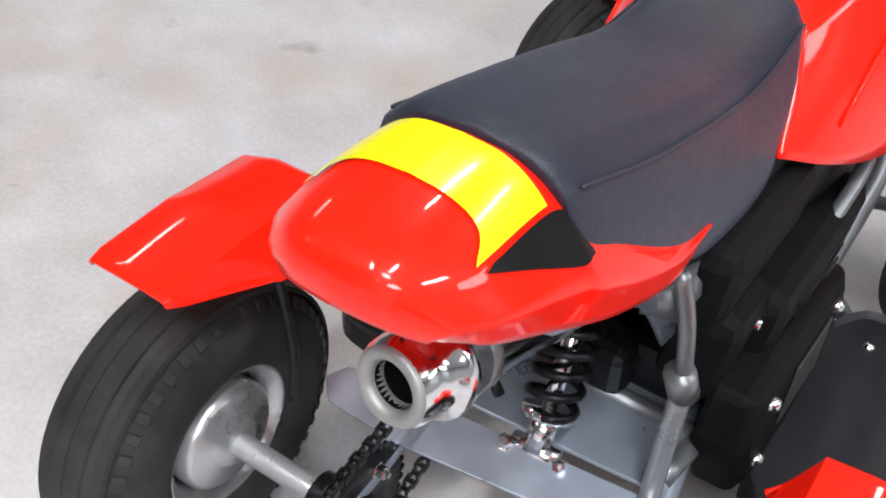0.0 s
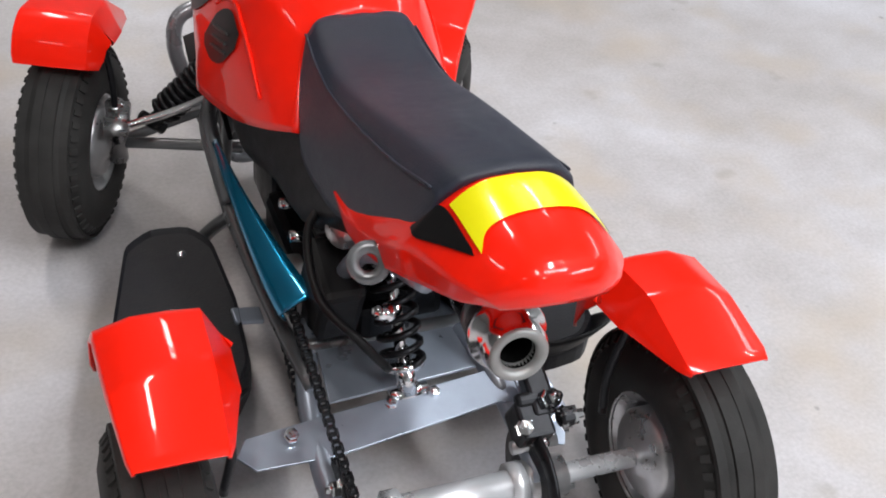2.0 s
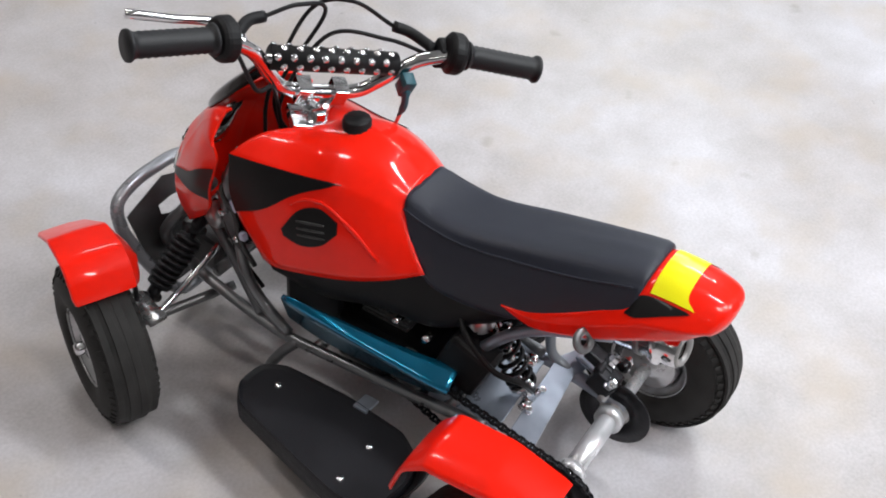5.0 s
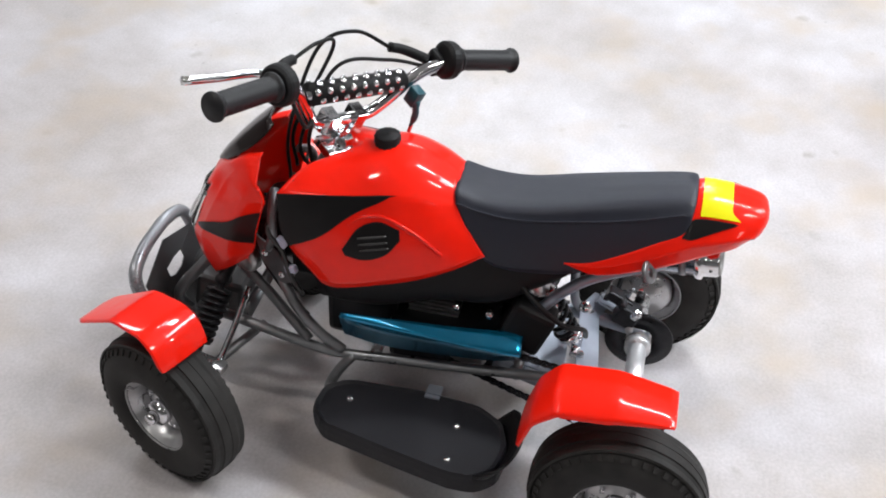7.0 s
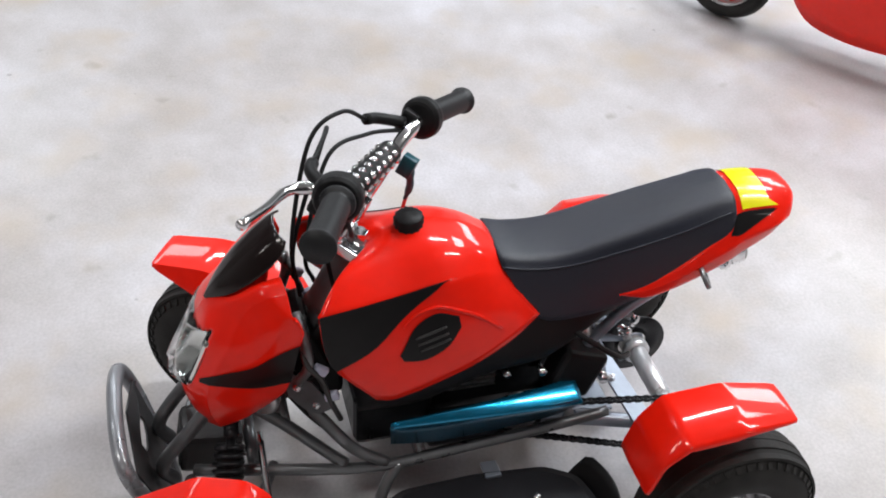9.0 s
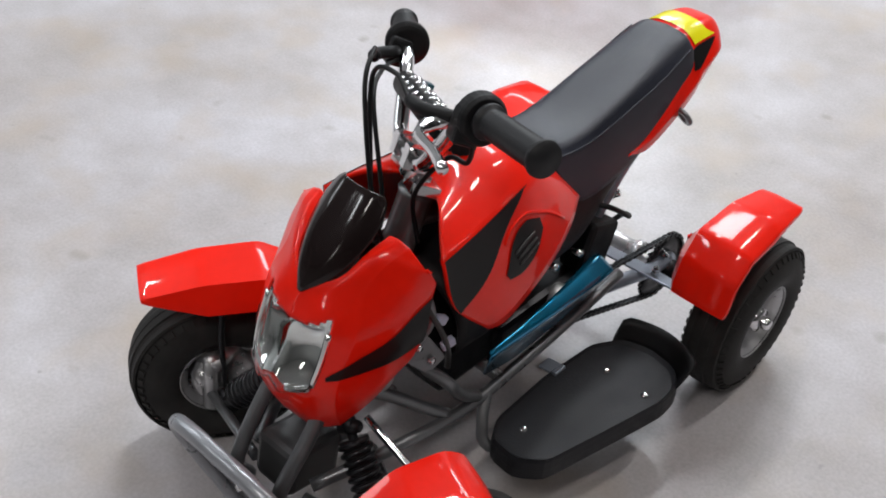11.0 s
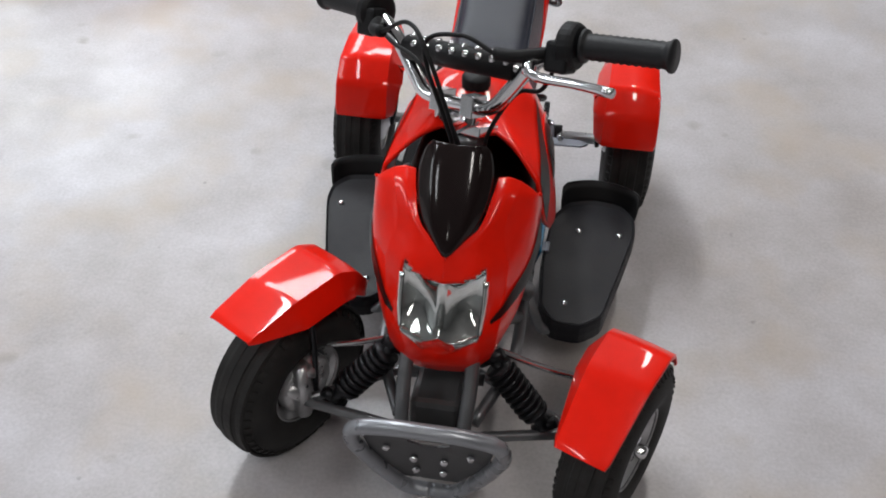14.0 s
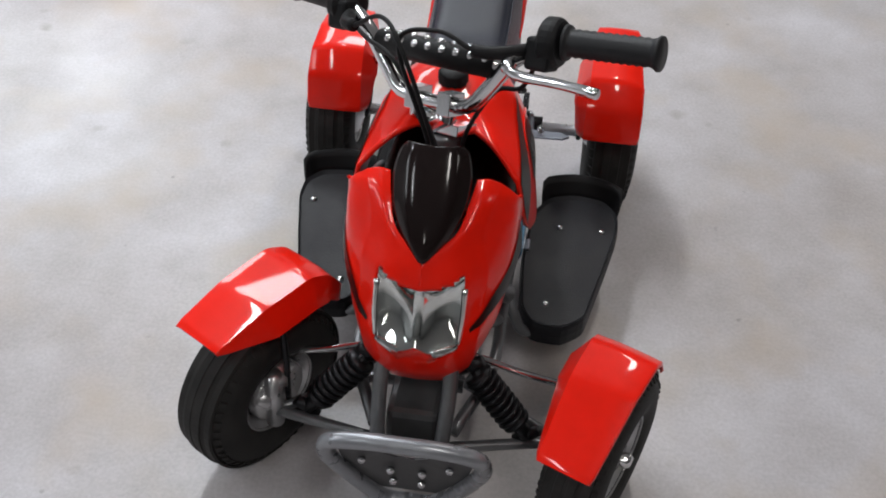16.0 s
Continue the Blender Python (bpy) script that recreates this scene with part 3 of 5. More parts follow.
def wheel(name, m, outer_sign):
    """A small wheel about its own x axis; outer_sign tells which way its outer face looks."""
    w = empty(name, m)
    w.parent = quad
    s = outer_sign
    bm = bmesh.new()
    h = TYRE_W / 2
    prof = [(RIM_R, -0.034), (RIM_R + 0.004, -0.040), (0.079, -h + 0.001), (0.096, -h - 0.001), (0.113, -h + 0.004), (0.126, -h + 0.013), (0.1340, -0.021), (0.1365, 0.0),
            (0.1340, 0.021), (0.126, h - 0.013), (0.113, h - 0.004), (0.096, h + 0.001), (0.079, h - 0.001), (RIM_R + 0.004, 0.040), (RIM_R, 0.034)]
    lathe(bm, prof, 64)
    tyre = part("tyre", bm, RUBBER, w, "worn black ribbed tyre")
    bm = bmesh.new()
    for x, rr in ((-0.026, 0.1327), (-0.0087, 0.1362), (0.0087, 0.1362), (0.026, 0.1327)):
        lathe(bm, [(rr - 0.003, x - 0.0070), (rr + 0.0010, x - 0.0055), (rr + 0.0010, x + 0.0055), (rr - 0.003, x + 0.0070)], 64)
    for k in range(46):
        a = 2 * math.pi * k / 46
        for q in (-1, 1):
            p = Matrix.Rotation(a + (q * 0.035), 4, "X") @ Matrix.Translation((q * 0.0362, 0, 0.1222)) @ Matrix.Rotation(q * radians(48), 4, "Y")
            box(bm, (0.010, 0.0075, 0.0030), p)
    part("tread", bm, RUBBER, tyre, smooth=False)
    bm = bmesh.new()
    lathe(bm, [(RIM_R, -0.037), (RIM_R + 0.003, -0.038), (RIM_R + 0.003, -0.034), (0.058, -0.028), (0.052, -0.010), (0.052, 0.010), (0.058, 0.028), (RIM_R + 0.003, 0.034), (RIM_R + 0.003, 0.038), (RIM_R, 0.037),
               (0.060, 0.030), (0.052, 0.012)], 40)
    lathe(bm, [(0.052, s * 0.004), (0.042, s * 0.010), (0.030, s * 0.012), (0.024, s * 0.018), (0.0, s * 0.018)], 40)
    rim = part("rim", bm, ALLOY, w, "grey pressed steel rim", thick=0.002)
    bm = bmesh.new()
    for k in range(4):
        a = math.pi / 4 + k * math.pi / 2
        rod(bm, (s * 0.008, 0.033 * math.cos(a), 0.033 * math.sin(a)), (s * 0.020, 0.033 * math.cos(a), 0.033 * math.sin(a)), 0.0045, 6)
    lathe(bm, [(0.0, s * 0.050), (0.008, s * 0.050), (0.011, s * 0.044), (0.011, s * 0.022)], 20)
    lathe(bm, [(0.022, s * 0.022), (0.020, s * 0.034), (0.0, s * 0.034)], 24)
    part("hub_cap", bm, CHROME, w, "bright hub with bolts")
    bm = bmesh.new()
    lathe(bm, [(0.0, -s * 0.048), (0.020, -s * 0.048), (0.024, -s * 0.042), (0.044, -s * 0.040), (0.049, -s * 0.034), (0.049, -s * 0.010)], 32)
    part("brake_drum", bm, ALLOY, w, "cast alloy inner hub")
    return w


def fender(name, m, profile, inner, half=0.047, flare=(1.0, 1.0), droop=0.0):
    """A folded plastic mudguard: profile of (forward, height); inner is +1 or -1, the side towards the bike, which carries a skirt; flare: the width at the first and the last end."""
    bm = bmesh.new()
    line = []
    for i, (u, z) in enumerate(profile):
        p = V(0, u, z)
        if 0 < i < len(profile) - 1:
            a, b = V(0, *profile[i - 1]), V(0, *profile[i + 1])
            p0, p1 = p + (a - p).normalized() * 0.010, p + (b - p).normalized() * 0.010
            line += [p0, (p0 + p1) / 4 + p / 2, p1]
        else:
            q = V(0, *profile[1 if i == 0 else -2])
            ends = [p, p + (q - p).normalized() * 0.012]
            line += ends if i == 0 else ends[::-1]
    n = len(line)
    cross = [(-half, 0.006), (-half * 0.94, 0.001), (-half * 0.30, 0.0), (half * 0.35, 0.0), (half * 0.90, 0.002), (half + 0.006, 0.5), (half + 0.018, 1.0)]
    rows = []
    for i, p in enumerate(line):
        t = (line[min(i + 1, n - 1)] - line[max(i - 1, 0)]).normalized()
        nrm = V(0, -t.z, t.y)
        if nrm.z < 0:
            nrm = -nrm
        f = (p - line[0]).length / ((p - line[0]).length + (line[-1] - p).length)
        skirt = min(1.0, 0.15 + 2.6 * f, 0.55 + 1.5 * (1 - f))
        wide = (1.0 - 0.05 * (2 * abs(f - 0.5)) ** 2) * (flare[0] + (flare[1] - flare[0]) * f)
        if i in (0, n - 1):
            wide *= 0.95
        row = []
        for k, (x, d) in enumerate(cross):
            if k < 2:
                d += droop * (1.0, 0.55)[k] * math.sin(math.pi * min(1.0, f * 1.15)) ** 2
            if d > 0.1:
                x, d = half * 0.90 + (x - half * 0.90) * skirt, 0.002 + d * skirt * 0.038
            row.append(bm.verts.new(p + V(inner * x * wide, 0, 0) - nrm * d))
        rows.append(row)
    for a, b in zip(rows, rows[1:]):
        for k in range(len(cross) - 1):
            bm.faces.new((a[k], a[k + 1], b[k + 1], b[k]))
    for a, b in zip(rows, rows[1:]):
        for k in (4,):
            bm.edges.get((a[k], b[k])).smooth = False
    f = part(name, bm, RED, quad, "glossy red plastic mudguard", thick=0.003)
    w = f.modifiers.new("flat_panels", "WEIGHTED_NORMAL")
    w.keep_sharp = True
    f.matrix_basis = m
    return f


def strut(parent_m, pts, r=0.0045, mat=DARK_METAL, name="mudguard_stay"):
    bm = bmesh.new()
    tube(bm, [parent_m @ Vector(p) for p in pts], r, 10, 12)
    return part(name, bm, mat, quad)


REAR_Y = -0.330
for s in (-1, 1):
    wheel("rear_wheel", Matrix.Translation((s * 0.260, REAR_Y, WHEEL_Z)), s)
    strut(Matrix.Translation((s * 0.247, REAR_Y, 0)), [(-s * 0.048, 0.05, 0.15), (-s * 0.056, 0.045, 0.22), (-s * 0.040, 0.04, 0.314)])
fender("rear_mudguard", Matrix.Translation((-0.247, -0.343, 0)), [(-0.046, 0.326), (0.040, 0.340), (0.126, 0.330), (0.158, 0.290), (0.174, 0.234)], 1, half=0.050, flare=(0.84, 1.08), droop=0.022)
fender("rear_mudguard", Matrix.Translation((0.240, -0.346, 0)), [(-0.046, 0.309), (0.036, 0.334), (0.106, 0.326), (0.138, 0.284), (0.154, 0.222)], -1, half=0.052, flare=(0.90, 1.02), droop=0.026)
LEFT_STEER, RIGHT_STEER = pose(-0.262, 0.398, 0, 0, 0, -23), pose(0.238, 0.354, 0, 0, 0, -31)
wheel("front_wheel", LEFT_STEER @ Matrix.Translation((0, 0, WHEEL_Z)), -1)
fender("front_mudguard", LEFT_STEER, [(0.152, 0.255), (0.050, 0.320), (-0.016, 0.325), (-0.044, 0.306), (-0.060, 0.272)], 1, half=0.050, flare=(0.84, 1.06))
strut(LEFT_STEER, [(0.055, 0.0, 0.13), (0.058, 0.0, 0.22), (0.044, 0.01, 0.296)])
wheel("front_wheel", RIGHT_STEER @ Matrix.Translation((0, 0, WHEEL_Z)), 1)
fender("front_mudguard", RIGHT_STEER, [(0.102, 0.308), (0.016, 0.321), (-0.074, 0.318), (-0.112, 0.294), (-0.137, 0.254)], -1, half=0.048, flare=(0.92, 1.04))
strut(RIGHT_STEER, [(-0.055, 0.0, 0.13), (-0.058, 0.0, 0.22), (-0.044, -0.01, 0.300)])

# ---- frame ----
def frame_tube(name, pts, r, mat, steps=0, label="", mirror=False, n=12):
    for sx in ((1, -1) if mirror else (1,)):
        bm = bmesh.new()
        tube(bm, [Vector((sx, 1, 1)) * Vector(p) for p in pts], r, n, steps)
        part(name, bm, mat, quad, label)


frame_tube("lower_rail", [(0.055, 0.43, 0.160), (0.098, 0.325, 0.184), (0.102, 0.18, 0.158), (0.104, 0.06, 0.168), (0.100, -0.10, 0.180), (0.092, -0.20, 0.184)], 0.009, STEEL, 30, "grey steel frame rail", True)
frame_tube("upper_rail", [(0.050, 0.30, 0.330), (0.106, 0.238, 0.262), (0.106, 0.20, 0.205), (0.102, 0.155, 0.165)], 0.009, STEEL, 24, "", True)
frame_tube("down_tube", [(0.038, 0.36, 0.330), (0.047, 0.42, 0.250), (0.043, 0.475, 0.170), (0.040, 0.46, 0.130)], 0.0105, STEEL, 24, "grey steel down tube", True)
frame_tube("side_rail", [(0.098, 0.160, 0.345), (0.114, 0.082, 0.326), (0.107, -0.004, 0.278)], 0.0066, STEEL, 16, "grey steel side rail")
frame_tube("rail_clamp", [(0.108, 0.008, 0.285), (0.105, -0.018, 0.270)], 0.0110, BRIGHT_STEEL, 0, "bright rail clamp")
frame_tube("seat_strut", [(0.075, -0.222, 0.392), (0.084, -0.212, 0.345), (0.089, -0.203, 0.290)], 0.0060, STEEL, 12, "grey steel strut below the seat")
frame_tube("strut_joint", [(0.086, -0.207, 0.300), (0.091, -0.200, 0.276)], 0.0115, STEEL, 0)
frame_tube("shock_link", [(0.090, -0.202, 0.282), (0.090, -0.210, 0.200), (0.097, -0.240, 0.168)], 0.0082, BUMPER, 16, "silver-grey link rod")
frame_tube("backbone", [(0, 0.21, 0.46), (0, 0.05, 0.42), (0, -0.12, 0.40), (0, -0.24, 0.40)], 0.016, STEEL, 20)
frame_tube("subframe_tube", [(0.055, -0.13, 0.25), (0.052, -0.22, 0.36), (0.045, -0.34, 0.42)], 0.009, ZINC, 16, "", True)
frame_tube("footboard_bar", [(0.103, 0.135, 0.160), (0.120, 0.160, 0.128), (0.142, 0.168, 0.100), (0.20, 0.12, 0.088)], 0.009, STEEL, 16, "", True)
frame_tube("swing_arm", [(0.072, -0.10, 0.175), (0.095, -0.19, 0.172), (0.103, -0.27, 0.155), (0.102, -0.345, 0.142)], 0.012, ZINC, 20, "pale steel swing arm", True)
frame_tube("cross_member", [(-0.10, 0.10, 0.163), (0.10, 0.10, 0.163)], 0.010, STEEL)
frame_tube("cross_member", [(-0.10, -0.14, 0.180), (0.10, -0.14, 0.180)], 0.010, STEEL)
frame_tube("steering_column", [(0, 0.178, 0.515), (0, 0.30, 0.26)], 0.013, STEEL, 0, "grey steering column")
frame_tube("head_tube", [(0, 0.188, 0.494), (0, 0.192, 0.486), (0, 0.228, 0.411), (0, 0.232, 0.402)], [0.026, 0.023, 0.023, 0.026], STEEL, 0, "grey steel head tube", n=20)


def plate(name, outline, z_of, mat, label="", thick=0.004):
    bm = bmesh.new()
    vs = [bm.verts.new((x, y, z_of(x, y))) for x, y in outline]
    bm.faces.new(vs)
    return part(name, bm, mat, quad, label, smooth=False, thick=thick, bevel=0.001)


plate("rear_cross_plate", [(-0.182, -0.258), (-0.170, -0.242), (-0.105, -0.236), (0.098, -0.220), (0.150, -0.240), (0.155, -0.275), (0.09, -0.256), (-0.09, -0.276), (-0.166, -0.274)],
      lambda x, y: 0.176 + (y + 0.24) * 0.35, ZINC, "pale zinc steel cross plate")
plate("shock_tray", [(-0.080, -0.216), (-0.072, -0.120), (0.072, -0.120), (0.082, -0.206)], lambda x, y: 0.172 + (y + 0.21) * 0.12, ZINC, "pale blue-grey steel tray")

# rear axle, carrier, brake, sprocket
bm = bmesh.new()
rod(bm, (-0.215, REAR_Y, WHEEL_Z), (0.215, REAR_Y, WHEEL_Z), 0.0105, 18)
part("rear_axle", bm, BRIGHT_STEEL, quad, "bright steel rear axle")
bm = bmesh.new()
rod(bm, (-0.052, REAR_Y, WHEEL_Z), (0.078, REAR_Y, WHEEL_Z), 0.016, 24)
lathe(bm, [(0.0, 0), (0.023, 0), (0.023, 0.014), (0, 0.014)], 24, axis_pose((-0.056, REAR_Y, WHEEL_Z), (1, 0, 0)))
lathe(bm, [(0.0, 0), (0.023, 0), (0.023, 0.014), (0, 0.014)], 24, axis_pose((0.072, REAR_Y, WHEEL_Z), (1, 0, 0)))
part("axle_carrier", bm, BRIGHT_STEEL, quad, "bright axle sleeve")
bm = bmesh.new()
lathe(bm, [(0.060, -0.002), (0.060, 0.002), (0.026, 0.002), (0.026, -0.002)], 40, axis_pose((0.098, REAR_Y, WHEEL_Z), (1, 0, 0)), closed=True)
part("brake_disc", bm, DARK_METAL, quad, "dark brake disc")
caliper = bmesh.new()
box(caliper, (0.034, 0.040, 0.040), pose(0.100, -0.302, 0.182, 25))
box(caliper, (0.026, 0.050, 0.020), pose(0.112, -0.285, 0.205, 25))
rod(caliper, (0.085, -0.292, 0.205), (0.130, -0.292, 0.205), 0.008)
rod(caliper, (0.120, -0.318, 0.200), (0.138, -0.318, 0.200), 0.010)
part("brake_caliper", caliper, DARK_METAL, quad, "dark brake caliper", smooth=False, bevel=0.004)
bm = bmesh.new()
bm.faces.new([bm.verts.new(p) for p in ((0.104, -0.246, 0.192), (0.140, -0.252, 0.186), (0.150, -0.282, 0.172), (0.138, -0.312, 0.150), (0.110, -0.308, 0.156))])
part("caliper_bracket", bm, ZINC, quad, "pale steel caliper bracket", smooth=False, thick=0.004)
bm = bmesh.new()
rod(bm, (0.08, -0.31, 0.16), (0.128, -0.31, 0.16), 0.007)
rod(bm, (0.128, -0.33, 0.115), (0.145, -0.33, 0.115), 0.009)
rod(bm, (0.09, REAR_Y, WHEEL_Z), (0.13, REAR_Y, WHEEL_Z), 0.022, 20)
part("axle_hub", bm, ALLOY, quad)
for x, y, z, r, d in ((0.118, -0.304, 0.214, 0.009, (0.5, -0.4, 0.8)), (0.134, -0.318, 0.200, 0.010, (1, -0.2, 0.3)), (0.086, -0.318, 0.196, 0.008, (-0.3, -0.6, 0.7)), (0.104, -0.324, 0.176, 0.007, (0.2, -0.9, 0.5)),
                      (0.142, -0.296, 0.160, 0.008, (0.8, -0.4, 0.5)), (-0.102, -0.316, 0.165, 0.008, (-1, 0, 0.1)), (-0.089, -0.304, 0.160, 0.006, (1, 0, 0.1)), (0.128, -0.258, 0.192, 0.008, (0.3, -0.2, 0.9)),
                      (-0.022, -0.236, 0.180, 0.006, (0, -0.3, 1)), (0.024, -0.234, 0.180, 0.006, (0, -0.3, 1)), (-0.128, -0.254, 0.182, 0.006, (0, -0.3, 1))):
    bm = bmesh.new()
    lathe(bm, [(0.0, r * 1.3), (r * 0.45, r * 1.25), (r * 0.5, r * 0.7), (r * 0.95, r * 0.65), (r, r * 0.4), (r, -r * 0.4), (r * 1.25, -r * 0.45), (r * 1.25, -r)], 6, axis_pose((x, y, z), d))
    part("nut", bm, CHROME, quad, "bright steel nut", smooth=False)
bm = bmesh.new()
lathe(bm, [(0.058, -0.002), (0.058, 0.002), (0.022, 0.002), (0.022, -0.002)], 40, axis_pose((-0.095, REAR_Y, WHEEL_Z), (1, 0, 0)), closed=True)
for k in range(36):
    a = 2 * math.pi * k / 36
    box(bm, (0.004, 0.005, 0.006), Matrix.Translation((-0.095, REAR_Y + 0.060 * math.cos(a), WHEEL_Z + 0.060 * math.sin(a))) @ Matrix.Rotation(a - math.pi / 2, 4, "X"))
rod(bm, (-0.13, REAR_Y, WHEEL_Z), (-0.085, REAR_Y, WHEEL_Z), 0.020, 20)
part("rear_sprocket", bm, DARK_METAL, quad, "dark toothed rear sprocket")


def chain():
    """The drive chain: links round both sprockets."""
    c0, r0, c1, r1 = V(-0.095, -0.030, 0.210), 0.028, V(-0.095, REAR_Y, WHEEL_Z), 0.060
    d = (c1 - c0)
    L = math.hypot(d.y, d.z)
    base = math.atan2(d.z, d.y)
    al = math.acos((r0 - r1) / L)
    pts = []
    for k in range(13):
        a = base + al + (2 * math.pi - 2 * al) * k / 12
        pts.append(c0 + V(0, r0 * math.cos(a), r0 * math.sin(a)))
    for k in range(19):
        a = base - al + 2 * al * k / 18
        pts.append(c1 + V(0, r1 * math.cos(a), r1 * math.sin(a)))
    pts.append(pts[0])
    seg = [0.0]
    for a, b in zip(pts, pts[1:]):
        seg.append(seg[-1] + (b - a).length)
    total, pitch = seg[-1], 0.008
    n = int(total / pitch)
    bm = bmesh.new()
    for k in range(n):
        s = total * k / n
        i = max(j for j in range(len(seg) - 1) if seg[j] <= s)
        f = (s - seg[i]) / (seg[i + 1] - seg[i])
        p = pts[i].lerp(pts[i + 1], f)
        t = (pts[i + 1] - pts[i]).normalized()
        m = Matrix.Translation(p) @ Matrix.Rotation(math.atan2(t.z, t.y), 4, "X")
        w = 0.009 if k % 2 else 0.006
        for sx in (-1, 1):
            box(bm, (0.0012, 0.0088, 0.0062), m @ Matrix.Translation((sx * w / 2, 0, 0)))
        rod(bm, m @ V(-0.003, 0, 0), m @ V(0.003, 0, 0), 0.0026, 6)
    return bm


part("drive_chain", chain(), DARK_METAL, quad, "greasy steel drive chain", smooth=False)

# ---- rear shock, engine, exhaust ----
def shock(name, a, b, r, turns, wire, top_mat=CHROME, boot=False):
    a, b = Vector(a), Vector(b)
    e = empty(name)
    e.parent = quad
    d = (b - a)
    bm = bmesh.new()
    rod(bm, a, b, r * 0.36, 12)
    rod(bm, b - d * 0.22, b, r * 0.55, 14)
    side = d.cross(V(0, 1, 0)).normalized()
    rod(bm, a - side * r, a + side * r, r * 0.45, 12)
    rod(bm, b - side * r, b + side * r, r * 0.45, 12)
    part("damper", bm, top_mat, e, "bright damper rod")
    bm = bmesh.new()
    for f in (0.14, 0.80):
        c = a + d * f
        rod(bm, c - d.normalized() * 0.003, c + d.normalized() * 0.003, r * 1.05, 20)
        part("spring_seat", bm, top_mat, e)
        bm = bmesh.new()
    q = d.to_track_quat("Z", "X").to_matrix()
    pts = []
    for k in range(turns * 14 + 1):
        f = k / (turns * 14)
        ang = 2 * math.pi * turns * f
        pts.append(a + d * (0.15 + 0.64 * f) + q @ V(r * math.cos(ang), r * math.sin(ang), 0))
    tube(bm, pts, wire, 7)
    part("spring", bm, DARK_METAL, e, "black coil spring")
    if boot:
        bm = bmesh.new()
        ribs = 11
        lathe(bm, [(r * (0.80 if k % 2 else 0.97), d.length * (0.17 + 0.60 * k / (2 * ribs))) for k in range(2 * ribs + 1)], 20, axis_pose(a, d))
        part("boot", bm, BLACK_PLASTIC, e, "black ribbed rubber boot")
    return e


shock("rear_shock", (-0.010, -0.150, 0.315), (0.000, -0.226, 0.176), 0.020, 6, 0.0038)
for s in (1, -1):
    shock("front_shock", (s * 0.070, 0.374, 0.244), (s * 0.158, 0.402, 0.142), 0.0195, 8, 0.0040, DARK_METAL, True)

engine = empty("engine")
engine.parent = quad
engine["label"] = "small dark air-cooled engine with cooling fins"
bm = bmesh.new()
box(bm, (0.150, 0.21, 0.090), Matrix.Translation((0.0, -0.02, 0.185)))
box(bm, (0.060, 0.07, 0.05), Matrix.Translation((0.0, -0.115, 0.205)))
box(bm, (0.130, 0.12, 0.10), Matrix.Translation((0.0, 0.135, 0.215)))
part("crankcase", bm, DARK_METAL, engine, smooth=False, bevel=0.012)
bm = bmesh.new()
box(bm, (0.055, 0.055, 0.07), Matrix.Translation((0, 0.015, 0.258)))
barrel = part("cylinder", bm, ALLOY, engine, smooth=False)
for k in range(7):
    bm = bmesh.new()
    box(bm, (0.085, 0.085, 0.003), Matrix.Translation((0.0, 0.015, 0.232 + 0.0085 * k)))
    part("cooling_fin", bm, ALLOY, engine, smooth=False)
bm = bmesh.new()
lathe(bm, [(0.0, 0.018), (0.030, 0.018), (0.045, 0.012), (0.048, 0.0), (0.048, -0.01)], 28, axis_pose((0.076, -0.02, 0.19), (1, 0, 0)))
part("starter_cover", bm, BLACK_PLASTIC, engine, "black pull-starter cover")
bm = bmesh.new()
lathe(bm, [(0.0, 0.012), (0.026, 0.012), (0.034, 0.006), (0.036, -0.012)], 28, axis_pose((-0.078, -0.055, 0.195), (-1, 0, 0)))
part("sprocket_cover", bm, ALLOY, engine)
bm = bmesh.new()
box(bm, (0.045, 0.075, 0.085), pose(-0.060, -0.145, 0.262, 20))
part("air_box", bm, BLACK_PLASTIC, engine, "black air box", smooth=False, bevel=0.008)
bm = bmesh.new()
lathe(bm, [(0.0, 0.016), (0.017, 0.016), (0.020, 0.010), (0.020, -0.03), (0.014, -0.034)], 22, axis_pose((-0.048, -0.150, 0.338), (-0.5, -0.6, 0.3)))
part("carburettor", bm, ALLOY, engine, "grey carburettor body")
for x, y, z in ((-0.085, -0.03, 0.285), (-0.088, -0.085, 0.283), (-0.088, 0.06, 0.285)):
    bm = bmesh.new()
    rod(bm, (x + 0.02, y, z), (x, y, z + 0.004), 0.006, 6)
    part("bolt", bm, CHROME, engine)

